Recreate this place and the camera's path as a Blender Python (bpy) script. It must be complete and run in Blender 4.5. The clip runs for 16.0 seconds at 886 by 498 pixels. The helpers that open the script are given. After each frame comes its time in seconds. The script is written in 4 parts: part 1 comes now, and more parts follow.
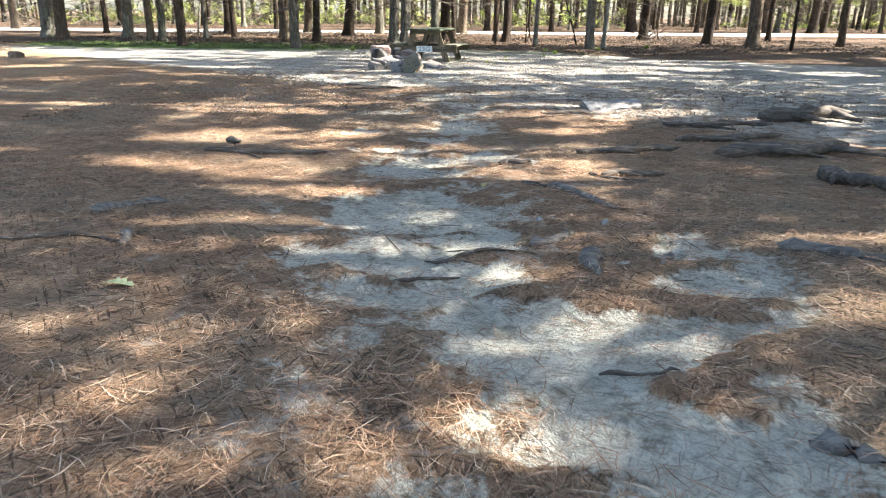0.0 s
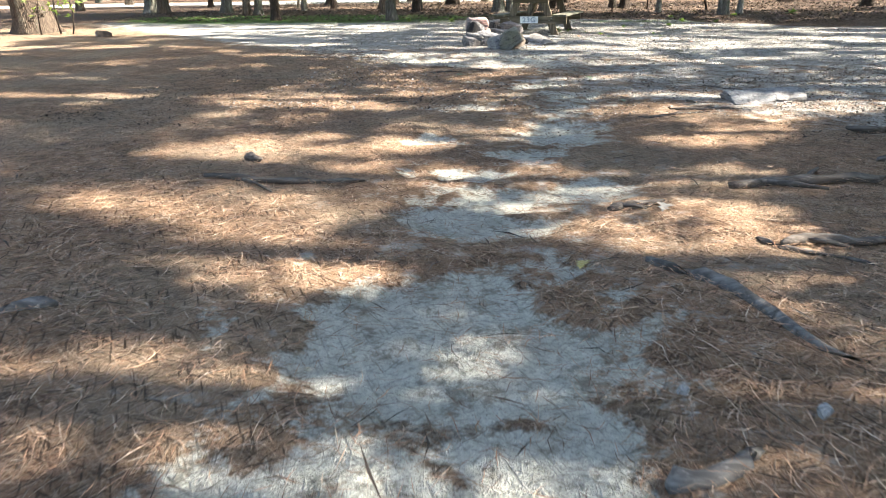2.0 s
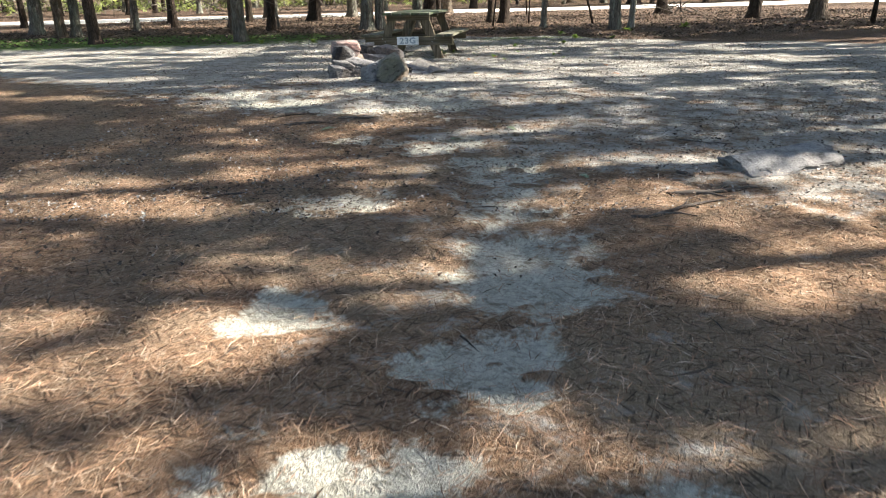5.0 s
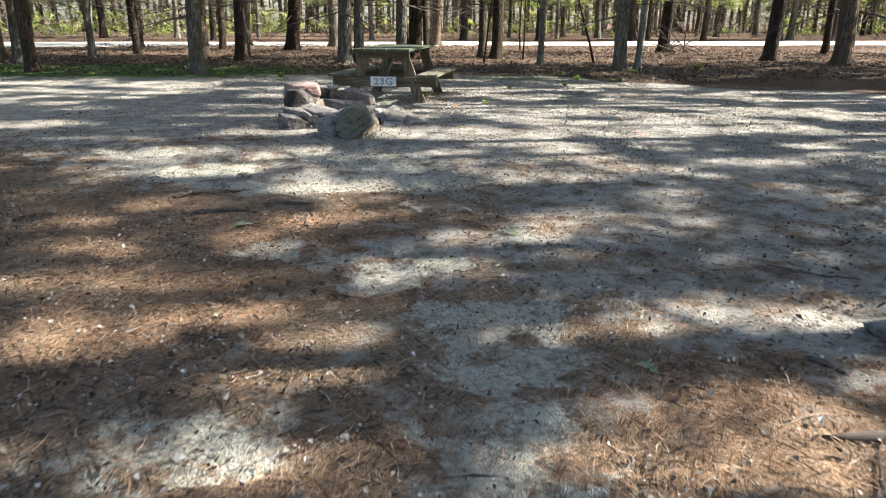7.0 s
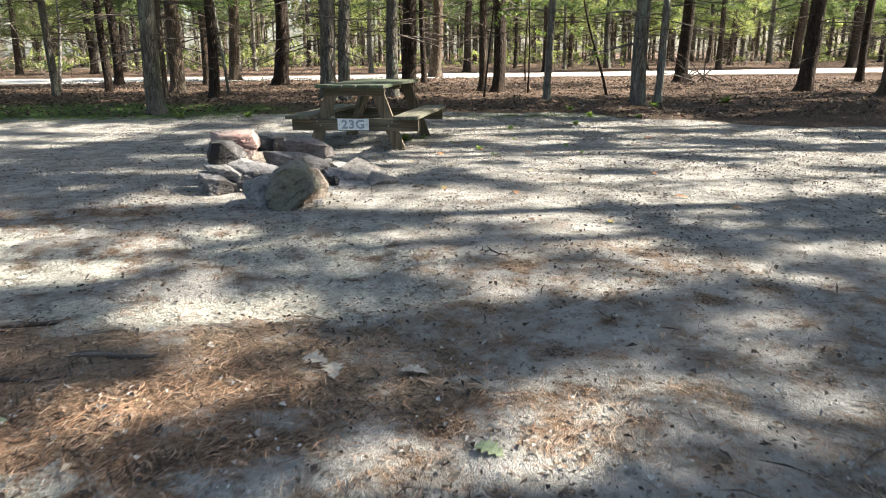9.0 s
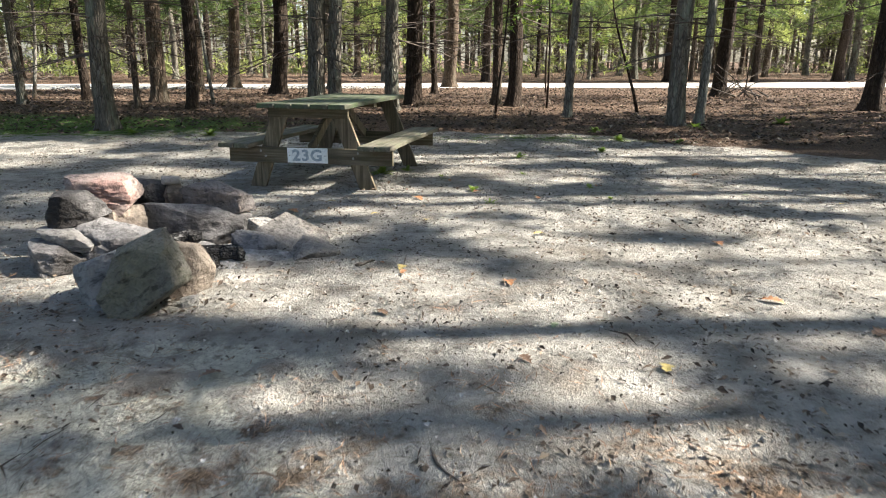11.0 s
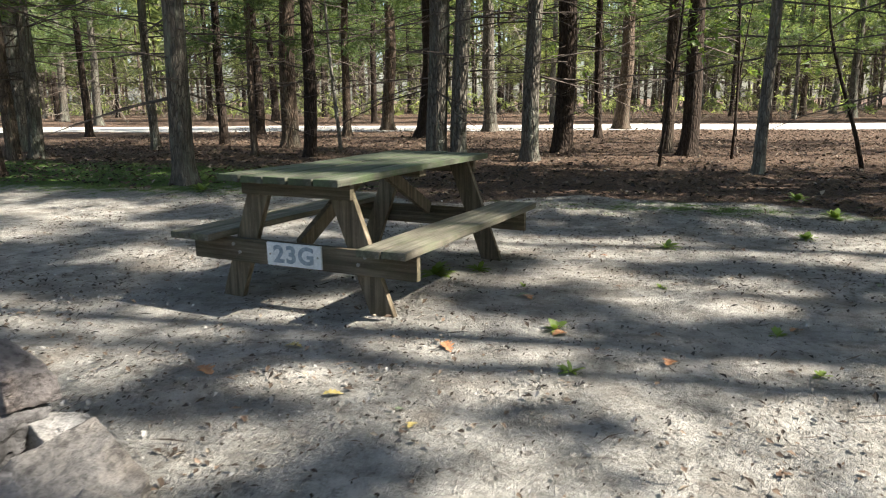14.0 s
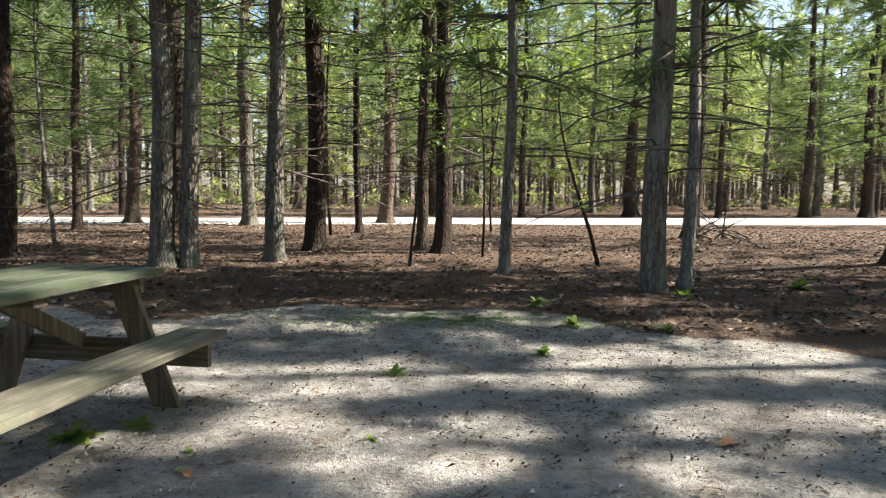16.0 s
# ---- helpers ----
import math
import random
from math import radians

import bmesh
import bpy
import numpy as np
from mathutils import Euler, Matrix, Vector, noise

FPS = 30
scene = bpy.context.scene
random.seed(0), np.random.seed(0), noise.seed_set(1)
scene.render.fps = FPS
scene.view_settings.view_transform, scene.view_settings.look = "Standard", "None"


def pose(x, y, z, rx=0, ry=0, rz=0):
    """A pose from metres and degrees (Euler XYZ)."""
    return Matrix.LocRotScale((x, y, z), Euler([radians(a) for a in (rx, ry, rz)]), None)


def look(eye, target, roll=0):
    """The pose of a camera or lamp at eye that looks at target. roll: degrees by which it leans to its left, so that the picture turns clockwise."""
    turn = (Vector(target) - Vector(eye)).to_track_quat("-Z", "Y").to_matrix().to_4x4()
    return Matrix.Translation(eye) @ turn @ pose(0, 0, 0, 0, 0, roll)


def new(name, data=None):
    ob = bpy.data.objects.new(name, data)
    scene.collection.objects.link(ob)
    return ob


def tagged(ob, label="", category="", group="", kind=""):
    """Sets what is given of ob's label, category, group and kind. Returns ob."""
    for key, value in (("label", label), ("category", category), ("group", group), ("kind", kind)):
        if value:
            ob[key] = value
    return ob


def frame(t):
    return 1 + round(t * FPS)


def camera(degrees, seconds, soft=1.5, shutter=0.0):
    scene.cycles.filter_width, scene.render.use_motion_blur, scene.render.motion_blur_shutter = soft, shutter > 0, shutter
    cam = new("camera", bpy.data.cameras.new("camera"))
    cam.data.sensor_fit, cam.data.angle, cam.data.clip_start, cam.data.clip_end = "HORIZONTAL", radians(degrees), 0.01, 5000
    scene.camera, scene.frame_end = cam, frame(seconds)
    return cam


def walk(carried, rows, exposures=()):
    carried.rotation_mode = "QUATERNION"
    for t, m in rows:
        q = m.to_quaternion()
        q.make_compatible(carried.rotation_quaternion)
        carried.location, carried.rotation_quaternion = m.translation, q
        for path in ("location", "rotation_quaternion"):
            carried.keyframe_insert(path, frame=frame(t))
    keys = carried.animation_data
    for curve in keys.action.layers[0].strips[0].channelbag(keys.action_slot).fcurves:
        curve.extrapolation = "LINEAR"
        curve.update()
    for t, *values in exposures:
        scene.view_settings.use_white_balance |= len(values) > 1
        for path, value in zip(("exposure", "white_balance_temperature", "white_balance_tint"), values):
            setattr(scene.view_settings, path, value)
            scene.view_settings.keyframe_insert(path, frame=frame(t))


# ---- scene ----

import itertools

cam = camera(64.1, 16.0, soft=1.0, shutter=0.25)
PATH = [
    (0, (0.604, 1.659, 1.09), (0.524, 3.556, 0.459), 0.7),
    (0.5, (0.641, 2.065, 1.056), (0.445, 3.94, 0.389), 0.1),
    (1, (0.707, 2.527, 1.067), (0.407, 4.373, 0.361), -0.1),
    (1.5, (0.746, 3.016, 1.106), (0.38, 4.846, 0.387), -0.5),
    (2, (0.661, 3.495, 1.109), (0.284, 5.326, 0.397), -0.9),
    (2.5, (0.595, 3.982, 1.123), (0.216, 5.812, 0.41), -1.8),
    (3, (0.456, 4.45, 1.107), (0.116, 6.29, 0.399), -2.7),
    (3.5, (0.377, 4.937, 1.099), (0.112, 6.791, 0.397), -3.0),
    (4, (0.237, 5.402, 1.069), (0.054, 7.269, 0.376), -2.7),
    (6.5, (0.175, 7.946, 1.151), (0.228, 9.834, 0.494), 0.4),
    (7, (0.27, 8.51, 1.139), (0.266, 10.414, 0.524), 0.3),
    (7.5, (0.321, 9.024, 1.132), (0.307, 10.941, 0.562), 0.3),
    (8, (0.42, 9.535, 1.107), (0.405, 11.46, 0.565), 0.2),
    (8.5, (0.486, 10.056, 1.101), (0.462, 11.983, 0.565), -0.2),
    (11, (0.875, 12.711, 1.122), (0.784, 14.642, 0.606), 0.2),
    (11.5, (0.914, 13.234, 1.121), (0.767, 15.167, 0.631), 0.5),
    (12, (0.944, 13.681, 1.112), (0.71, 15.609, 0.633), 0.4),
    (12.5, (1.005, 14.14, 1.11), (0.677, 16.058, 0.646), 0.3),
    (13, (1.107, 14.61, 1.128), (0.631, 16.5, 0.679), -0.3),
    (13.5, (1.189, 15.064, 1.143), (0.619, 16.931, 0.706), -0.6),
    (14, (1.341, 15.477, 1.148), (0.75, 17.342, 0.735), -0.5),
    (14.5, (1.427, 15.882, 1.136), (0.94, 17.789, 0.778), 0.2),
    (15, (1.546, 16.226, 1.154), (1.202, 18.174, 0.857), 0.5),
    (15.5, (1.649, 16.443, 1.207), (1.487, 18.424, 0.982), 0.6),
    (16, (1.68, 16.524, 1.217), (1.684, 18.518, 1.054), 0.6),
]
EXPOSURE = 1.98
walk(cam, [(t, look(eye, target, roll)) for t, eye, target, roll in PATH], [(0, EXPOSURE + 1.0), (1.5, EXPOSURE + 1.0), (2.5, EXPOSURE + 0.8), (4, EXPOSURE + 0.38), (6.5, EXPOSURE + 0.24), (8.5, EXPOSURE + 0.32), (11, EXPOSURE + 0.14), (12.5, EXPOSURE - 0.13), (14.5, EXPOSURE - 0.03), (16, EXPOSURE + 0.07)])

# ---------------------------------------------------------------- sky and sun
SUN_EL, SUN_AZ = radians(46), radians(6)   # height; turn from +x towards +y
SUN_DIR = Vector((math.cos(SUN_EL) * math.cos(SUN_AZ), math.cos(SUN_EL) * math.sin(SUN_AZ), math.sin(SUN_EL)))
world = bpy.data.worlds.new("sky")
scene.world = world
world.use_nodes = True
wn = world.node_tree
wn.nodes.clear()
sky = wn.nodes.new("ShaderNodeTexSky")
sky.sky_type, sky.sun_disc = "NISHITA", False
sky.sun_elevation, sky.sun_rotation = SUN_EL, radians(90) - SUN_AZ
sky.air_density, sky.dust_density, sky.ozone_density = 1.0, 1.6, 1.0
wbg = wn.nodes.new("ShaderNodeBackground")
wbg.inputs["Strength"].default_value = 0.066
wout = wn.nodes.new("ShaderNodeOutputWorld")
wn.links.new(sky.outputs[0], wbg.inputs[0])
wn.links.new(wbg.outputs[0], wout.inputs[0])
sun_data = bpy.data.lights.new("sun", "SUN")
sun_data.energy, sun_data.angle, sun_data.color = 5.0, radians(0.42), (1.0, 0.93, 0.82)
sun = new("sun", sun_data)
sun.matrix_world = look(SUN_DIR * 60, (0, 0, 0))


# ---------------------------------------------------------------- helpers
def material(name, rough=0.85, spec=0.3):
    m = bpy.data.materials.new(name)
    m.use_nodes = True
    b = m.node_tree.nodes["Principled BSDF"]
    b.inputs["Roughness"].default_value = rough
    b.inputs["Specular IOR Level"].default_value = spec
    return m, m.node_tree, b


def node(nt, kind, links=None, **props):
    n = nt.nodes.new(kind)
    for key, value in props.items():
        setattr(n, key, value)
    for key, value in (links or {}).items():
        if isinstance(value, bpy.types.NodeSocket):
            nt.links.new(value, n.inputs[key])
        else:
            n.inputs[key].default_value = value
    return n


def mapped(nt, scale, rot=(0, 0, 0)):
    c = node(nt, "ShaderNodeTexCoord")
    # turned first, then stretched
    return node(nt, "ShaderNodeMapping", {"Vector": c.outputs["Object"], "Scale": [1 / k for k in scale], "Rotation": rot}, vector_type="TEXTURE").outputs[0]


def noise_of(nt, vec, scale, detail=4.0, rough=0.55):
    return node(nt, "ShaderNodeTexNoise", {"Vector": vec, "Scale": scale, "Detail": detail, "Roughness": rough}).outputs["Fac"]


def ramp(nt, fac, stops):
    r = node(nt, "ShaderNodeValToRGB", {"Fac": fac})
    e = r.color_ramp.elements
    while len(e) < len(stops):
        e.new(0.5)
    for el, (p, c) in zip(e, stops):
        el.position = p
        el.color = (*c, 1) if len(c) == 3 else c
    return r.outputs[0]


def mix(nt, fac, a, b, blend="MIX"):
    n = node(nt, "ShaderNodeMix", data_type="RGBA", blend_type=blend)
    for i, v in ((0, fac), (6, a), (7, b)):
        if isinstance(v, bpy.types.NodeSocket):
            nt.links.new(v, n.inputs[i])
        else:
            n.inputs[i].default_value = v if i == 0 else (*v, 1)
    return n.outputs[2]


def calc(nt, op, a, b=0.0, c=0.0):
    return node(nt, "ShaderNodeMath", {0: a, 1: b, 2: c}, operation=op).outputs[0]


def grey(v):
    return (v, v, v)


def bump(nt, b, height, dist, strength=1.0):
    n = node(nt, "ShaderNodeBump", {"Height": height, "Distance": dist, "Strength": strength})
    nt.links.new(n.outputs[0], b.inputs["Normal"])


def mesh_of(name, verts, faces, mats=(), smooth=False):
    me = bpy.data.meshes.new(name)
    me.from_pydata([tuple(v) for v in verts] if not isinstance(verts, np.ndarray) else verts.tolist(), [], faces if not isinstance(faces, np.ndarray) else faces.tolist())
    for m in mats:
        me.materials.append(m)
    if smooth:
        me.polygons.foreach_set("use_smooth", [True] * len(me.polygons))
    me.update()
    return me


def bm_mesh(name, bm, mat, smooth=False):
    me = bpy.data.meshes.new(name)
    bm.normal_update()
    bm.to_mesh(me)
    bm.free()
    me.materials.append(mat)
    if smooth:
        me.polygons.foreach_set("use_smooth", [True] * len(me.polygons))
    return me


def part(name, data, parent, m=None, label=""):
    ob = new(name, data)
    ob.parent = parent
    if m is not None:
        ob.matrix_basis = m
    return tagged(ob, label)


def thing(name, m, label, category, group=""):
    return_ob = new(name)
    return_ob.empty_display_size = 0.1
    return_ob.matrix_basis = m
    return tagged(return_ob, label, category, group)


def tube(verts, faces, pts, radii, sides=5):
    """A tapered tube along pts, appended to verts and faces."""
    base = len(verts)
    n = len(pts)
    for i, (p, r) in enumerate(zip(pts, radii)):
        d = (Vector(pts[min(i + 1, n - 1)]) - Vector(pts[max(i - 1, 0)])).normalized()
        u = d.orthogonal().normalized()
        w = d.cross(u)
        for k in range(sides):
            a = 2 * math.pi * k / sides
            verts.append(tuple(Vector(p) + (u * math.cos(a) + w * math.sin(a)) * r))
    for i in range(n - 1):
        for k in range(sides):
            a, b = base + i * sides + k, base + i * sides + (k + 1) % sides
            faces.append((a, b, b + sides, a + sides))
    faces.append(tuple(base + k for k in reversed(range(sides))))
    faces.append(tuple(base + (n - 1) * sides + k for k in range(sides)))


def sstep(a, b, v):
    s = np.clip((v - a) / (b - a), 0, 1)
    return s * s * (3 - 2 * s)


# smooth value noise on arrays, for the lie of the land and the sand
RNG = np.random.default_rng(11)
LATTICE = RNG.random((257, 257))


def vnoise(x, y):
    x, y = np.asarray(x, float), np.asarray(y, float)
    xi, yi = np.floor(x).astype(int), np.floor(y).astype(int)
    fx, fy = x - xi, y - yi
    fx, fy = fx * fx * (3 - 2 * fx), fy * fy * (3 - 2 * fy)
    a, b = LATTICE[xi % 257, yi % 257], LATTICE[(xi + 1) % 257, yi % 257]
    c, d = LATTICE[xi % 257, (yi + 1) % 257], LATTICE[(xi + 1) % 257, (yi + 1) % 257]
    return (a * (1 - fx) + b * fx) * (1 - fy) + (c * (1 - fx) + d * fx) * fy


def fbm(x, y, octaves=4):
    out, amp, tot = 0, 1.0, 0
    for k in range(octaves):
        out = out + amp * vnoise(np.asarray(x) * 2 ** k + 17.3 * k, np.asarray(y) * 2 ** k + 5.1 * k)
        tot += amp
        amp *= 0.5
    return out / tot


# patches of bare pale sand: x, y, half width, half depth
SAND = [
    (0.29, 5.4, 0.5, 0.4), (0.4, 4.4, 0.42, 0.4), (0.92, 3.84, 0.5, 0.33), (1.1, 3.1, 0.42, 0.5), (1.6, 4.37, 0.28, 0.4), (0.16, 3.68, 0.14, 0.16), (0.56, 4.9, 0.18, 0.2), (0.0, 4.7, 0.16, 0.12),
    (0.4, 6.04, 0.24, 0.28), (0.15, 7.0, 0.36, 0.4), (0.66, 7.5, 0.26, 0.22), (-0.12, 7.8, 0.24, 0.18), (-0.57, 8.8, 0.16, 0.16), (0.26, 8.4, 0.2, 0.28), (0.45, 9.4, 0.3, 0.5), (0.55, 10.4, 0.25, 0.4),
]
SAND_BY_RING = [
    (-0.55, 10.3, 0.26, 0.2), (-0.8, 13.6, 0.48, 0.17), (-1.83, 14.2, 0.5, 0.3), (-2.44, 14.9, 0.4, 0.3), (0.0, 13.8, 0.4, 0.2), (-0.7, 12.16, 0.2, 0.15), (-0.37, 12.1, 0.24, 0.17), (0.07, 12.0, 0.28, 0.2), (0.31, 12.1, 0.14, 0.15),
    (-0.15, 11.72, 0.3, 0.16), (-0.12, 14.5, 0.46, 0.36), (-0.09, 14.95, 0.16, 0.13), (-0.65, 14.85, 0.4, 0.3), (-0.25, 15.2, 0.4, 0.16), (0.5, 11.2, 0.3, 0.25),
]


def sand_at(x, y):
    wx = x + 0.45 * (fbm(x * 2.4 + 3, y * 2.4, 4) - 0.5)
    wy = y + 0.45 * (fbm(x * 2.4 + 40, y * 2.4 + 8, 4) - 0.5)
    s = np.zeros_like(x)
    for cx, cy, rx, ry in SAND + SAND_BY_RING:
        d = np.sqrt(((wx - cx) / rx) ** 2 + ((wy - cy) / ry) ** 2)
        s = np.maximum(s, np.clip(1.12 - 0.47 * d, 0, 1))
    return np.clip(s - 0.42 * sstep(0.54, 0.66, fbm(x * 3.1 + 11, y * 4.6, 3)), 0, 1)


def drift_at(x, y):
    """Brown needle litter blown over the dirt between the path and the fire ring."""
    lie = np.exp(-((x + 0.8) / 1.3) ** 2 - ((y - 12.95) / 0.5) ** 2) + 0.8 * np.exp(-((x + 1.2) / 0.8) ** 2 - ((y - 11.9) / 0.7) ** 2) + 0.6 * np.exp(-((x + 1.9) / 0.9) ** 2 - ((y - 15.6) / 0.35) ** 2)
    return np.clip(lie + 0.9 * (fbm(x * 2.0 + 31, y * 2.6, 3) - 0.5), 0, 1) * (y > 10) * (y < 16.4)


def edge_y(x):
    """Where the swept dirt ends and the wood's litter begins."""
    return 23.2 + 0.25 * np.sin(x * 1.3) + 0.2 * np.sin(x * 2.9 + 1) - 0.8 * np.clip(x - 3.0, 0, 2) - 0.5 * np.clip(x - 5.0, 0, 9)


def height(x, y):
    x, y = np.asarray(x, float), np.asarray(y, float)
    h = 0.09 * (1 - sstep(4.5, 7.5, y)) - 0.05 * sstep(6.5, 9, y) * (1 - sstep(12, 15, y))
    h = h + 0.13 * sstep(20.5, 26, y) + 0.10 * sstep(5, 9, x) * sstep(17, 24, y) * (1 - sstep(29, 36, y))
    near = 1 - sstep(60, 120, np.hypot(x, y - 12))
    h = h + near * (1 - 0.7 * sstep(13, 16, y) * (1 - sstep(22, 25, y))) * (0.02 * (fbm(x * 6.5 + 2, y * 6.5, 2) - 0.5) + 0.05 * (fbm(x * 0.45, y * 0.45, 2) - 0.5) + 0.03 * (fbm(x * 2.3 + 9, y * 2.3, 3) - 0.5))
    h = h - 0.03 * sstep(0.3, 0.75, sand_at(x, y)) * (y < 16)
    return h


def hz(x, y):
    return float(height(np.array([x]), np.array([y]))[0])


# ---------------------------------------------------------------- materials
def ground_material():
    m, nt, b = material("forest_ground", 0.95, 0.15)
    zone = node(nt, "ShaderNodeAttribute", attribute_name="zone")
    sep = node(nt, "ShaderNodeSeparateColor", {"Color": zone.outputs["Color"]})
    sand, moss, wood = sep.outputs[0], sep.outputs[1], sep.outputs[2]
    dirt = zone.outputs["Alpha"]
    p = mapped(nt, (1, 1, 1))
    big, mid, fine, grain = noise_of(nt, p, 0.7, 3), noise_of(nt, p, 5, 6, 0.65), noise_of(nt, p, 34, 5, 0.7), noise_of(nt, p, 150, 3, 0.7)
    straw = None
    for k, ang in enumerate((12, 52, 95, 140, 168)):
        v = mapped(nt, (95 + 9 * k, 7 + k, 1), (0, 0, radians(ang)))
        s = ramp(nt, noise_of(nt, v, 1.0, 2.5, 0.6), [(0.56, grey(0)), (0.66, grey(1))])
        straw = s if straw is None else calc(nt, "MAXIMUM", straw, s)
    gap = None
    for k, ang in enumerate((33, 75, 118, 155)):
        v = mapped(nt, (70 + 9 * k, 6 + k, 1), (0, 0, radians(ang)))
        s = ramp(nt, noise_of(nt, v, 1.0, 2.5, 0.6), [(0.33, grey(1)), (0.42, grey(0))])
        gap = s if gap is None else calc(nt, "MAXIMUM", gap, s)
    # needle litter
    clump = noise_of(nt, p, 2.1, 5, 0.62)
    needles = ramp(nt, mid, [(0.28, (0.08, 0.052, 0.034)), (0.45, (0.235, 0.145, 0.087)), (0.6, (0.365, 0.226, 0.138)), (0.76, (0.48, 0.335, 0.23))])
    needles = mix(nt, ramp(nt, big, [(0.45, grey(0)), (0.6, grey(0.6))]), needles, (0.28, 0.235, 0.17))
    needles = mix(nt, ramp(nt, clump, [(0.55, grey(0)), (0.68, grey(0.5))]), needles, (0.25, 0.135, 0.085))
    needles = mix(nt, calc(nt, "MULTIPLY", straw, 0.7), needles, (0.44, 0.33, 0.235))
    needles = mix(nt, calc(nt, "MULTIPLY", gap, 0.75), needles, (0.04, 0.028, 0.02))
    # bare sand
    sandc = ramp(nt, fine, [(0.3, (0.4, 0.39, 0.325)), (0.48, (0.63, 0.615, 0.525)), (0.7, (0.76, 0.745, 0.65))])
    sandc = mix(nt, ramp(nt, grain, [(0.54, grey(0)), (0.7, grey(0.7))]), sandc, (0.16, 0.145, 0.115))
    sandc = mix(nt, ramp(nt, noise_of(nt, p, 11, 6, 0.7), [(0.56, grey(0)), (0.64, grey(0.7))]), sandc, (0.2, 0.175, 0.135))
    sandc = mix(nt, ramp(nt, noise_of(nt, p, 3.7, 6, 0.65), [(0.54, grey(0)), (0.64, grey(0.4))]), sandc, (0.25, 0.235, 0.175))
    sandc = mix(nt, calc(nt, "MULTIPLY", gap, 0.4), sandc, (0.1, 0.085, 0.07))
    sandc = mix(nt, ramp(nt, noise_of(nt, p, 7.5, 6, 0.75), [(0.56, grey(0)), (0.66, grey(0.7))]), sandc, (0.2, 0.15, 0.105))
    # trodden dirt
    dirtc = ramp(nt, mid, [(0.3, (0.18, 0.174, 0.16)), (0.45, (0.365, 0.351, 0.318)), (0.62, (0.54, 0.52, 0.475))])
    dirtc = mix(nt, ramp(nt, fine, [(0.53, grey(0)), (0.66, grey(0.42))]), dirtc, (0.15, 0.12, 0.095))
    dirtc = mix(nt, ramp(nt, clump, [(0.52, grey(0)), (0.68, grey(0.6))]), dirtc, (0.245, 0.205, 0.165))
    dirtc = mix(nt, ramp(nt, big, [(0.52, grey(0)), (0.72, grey(0.4))]), dirtc, (0.24, 0.2, 0.16))
    dirtc = mix(nt, ramp(nt, grain, [(0.6, grey(0)), (0.72, grey(0.35))]), dirtc, (0.12, 0.1, 0.08))
    dirtc = mix(nt, ramp(nt, noise_of(nt, p, 13, 6, 0.7), [(0.56, grey(0)), (0.64, grey(0.6))]), dirtc, (0.1, 0.08, 0.064))
    dirtc = mix(nt, calc(nt, "MULTIPLY", straw, 0.1), dirtc, (0.46, 0.42, 0.35))
    # the wood's own litter
    woodc = ramp(nt, fine, [(0.32, (0.035, 0.025, 0.019)), (0.5, (0.105, 0.071, 0.052)), (0.7, (0.22, 0.16, 0.118))])
    woodc = mix(nt, calc(nt, "MULTIPLY", straw, 0.35), woodc, (0.27, 0.175, 0.115))
    mossc = ramp(nt, fine, [(0.3, (0.035, 0.065, 0.016)), (0.55, (0.1, 0.165, 0.04)), (0.75, (0.2, 0.25, 0.08))])

    def soft(zone_value, spread, lo, hi):
        v = calc(nt, "ADD", zone_value, calc(nt, "MULTIPLY", calc(nt, "SUBTRACT", mid, 0.5), spread))
        v = calc(nt, "ADD", v, calc(nt, "MULTIPLY", calc(nt, "SUBTRACT", fine, 0.5), spread * 0.45))
        return ramp(nt, v, [(lo, grey(0)), (hi, grey(1))])

    col = mix(nt, soft(dirt, 1.9, 0.36, 0.7), needles, dirtc)
    col = mix(nt, soft(sand, 1.1, 0.46, 0.62), col, sandc)
    col = mix(nt, soft(wood, 1.7, 0.38, 0.66), col, woodc)
    col = mix(nt, soft(moss, 1.6, 0.42, 0.7), col, mossc)
    nt.links.new(col, b.inputs["Base Color"])
    hgt = calc(nt, "ADD", calc(nt, "MULTIPLY", fine, 1.1), calc(nt, "MULTIPLY", calc(nt, "SUBTRACT", straw, gap), 0.3))
    hgt = calc(nt, "ADD", hgt, calc(nt, "MULTIPLY", mid, 2.6))
    hgt = calc(nt, "ADD", hgt, calc(nt, "MULTIPLY", grain, 0.35))
    bump(nt, b, hgt, 0.036, 1.0)
    return m


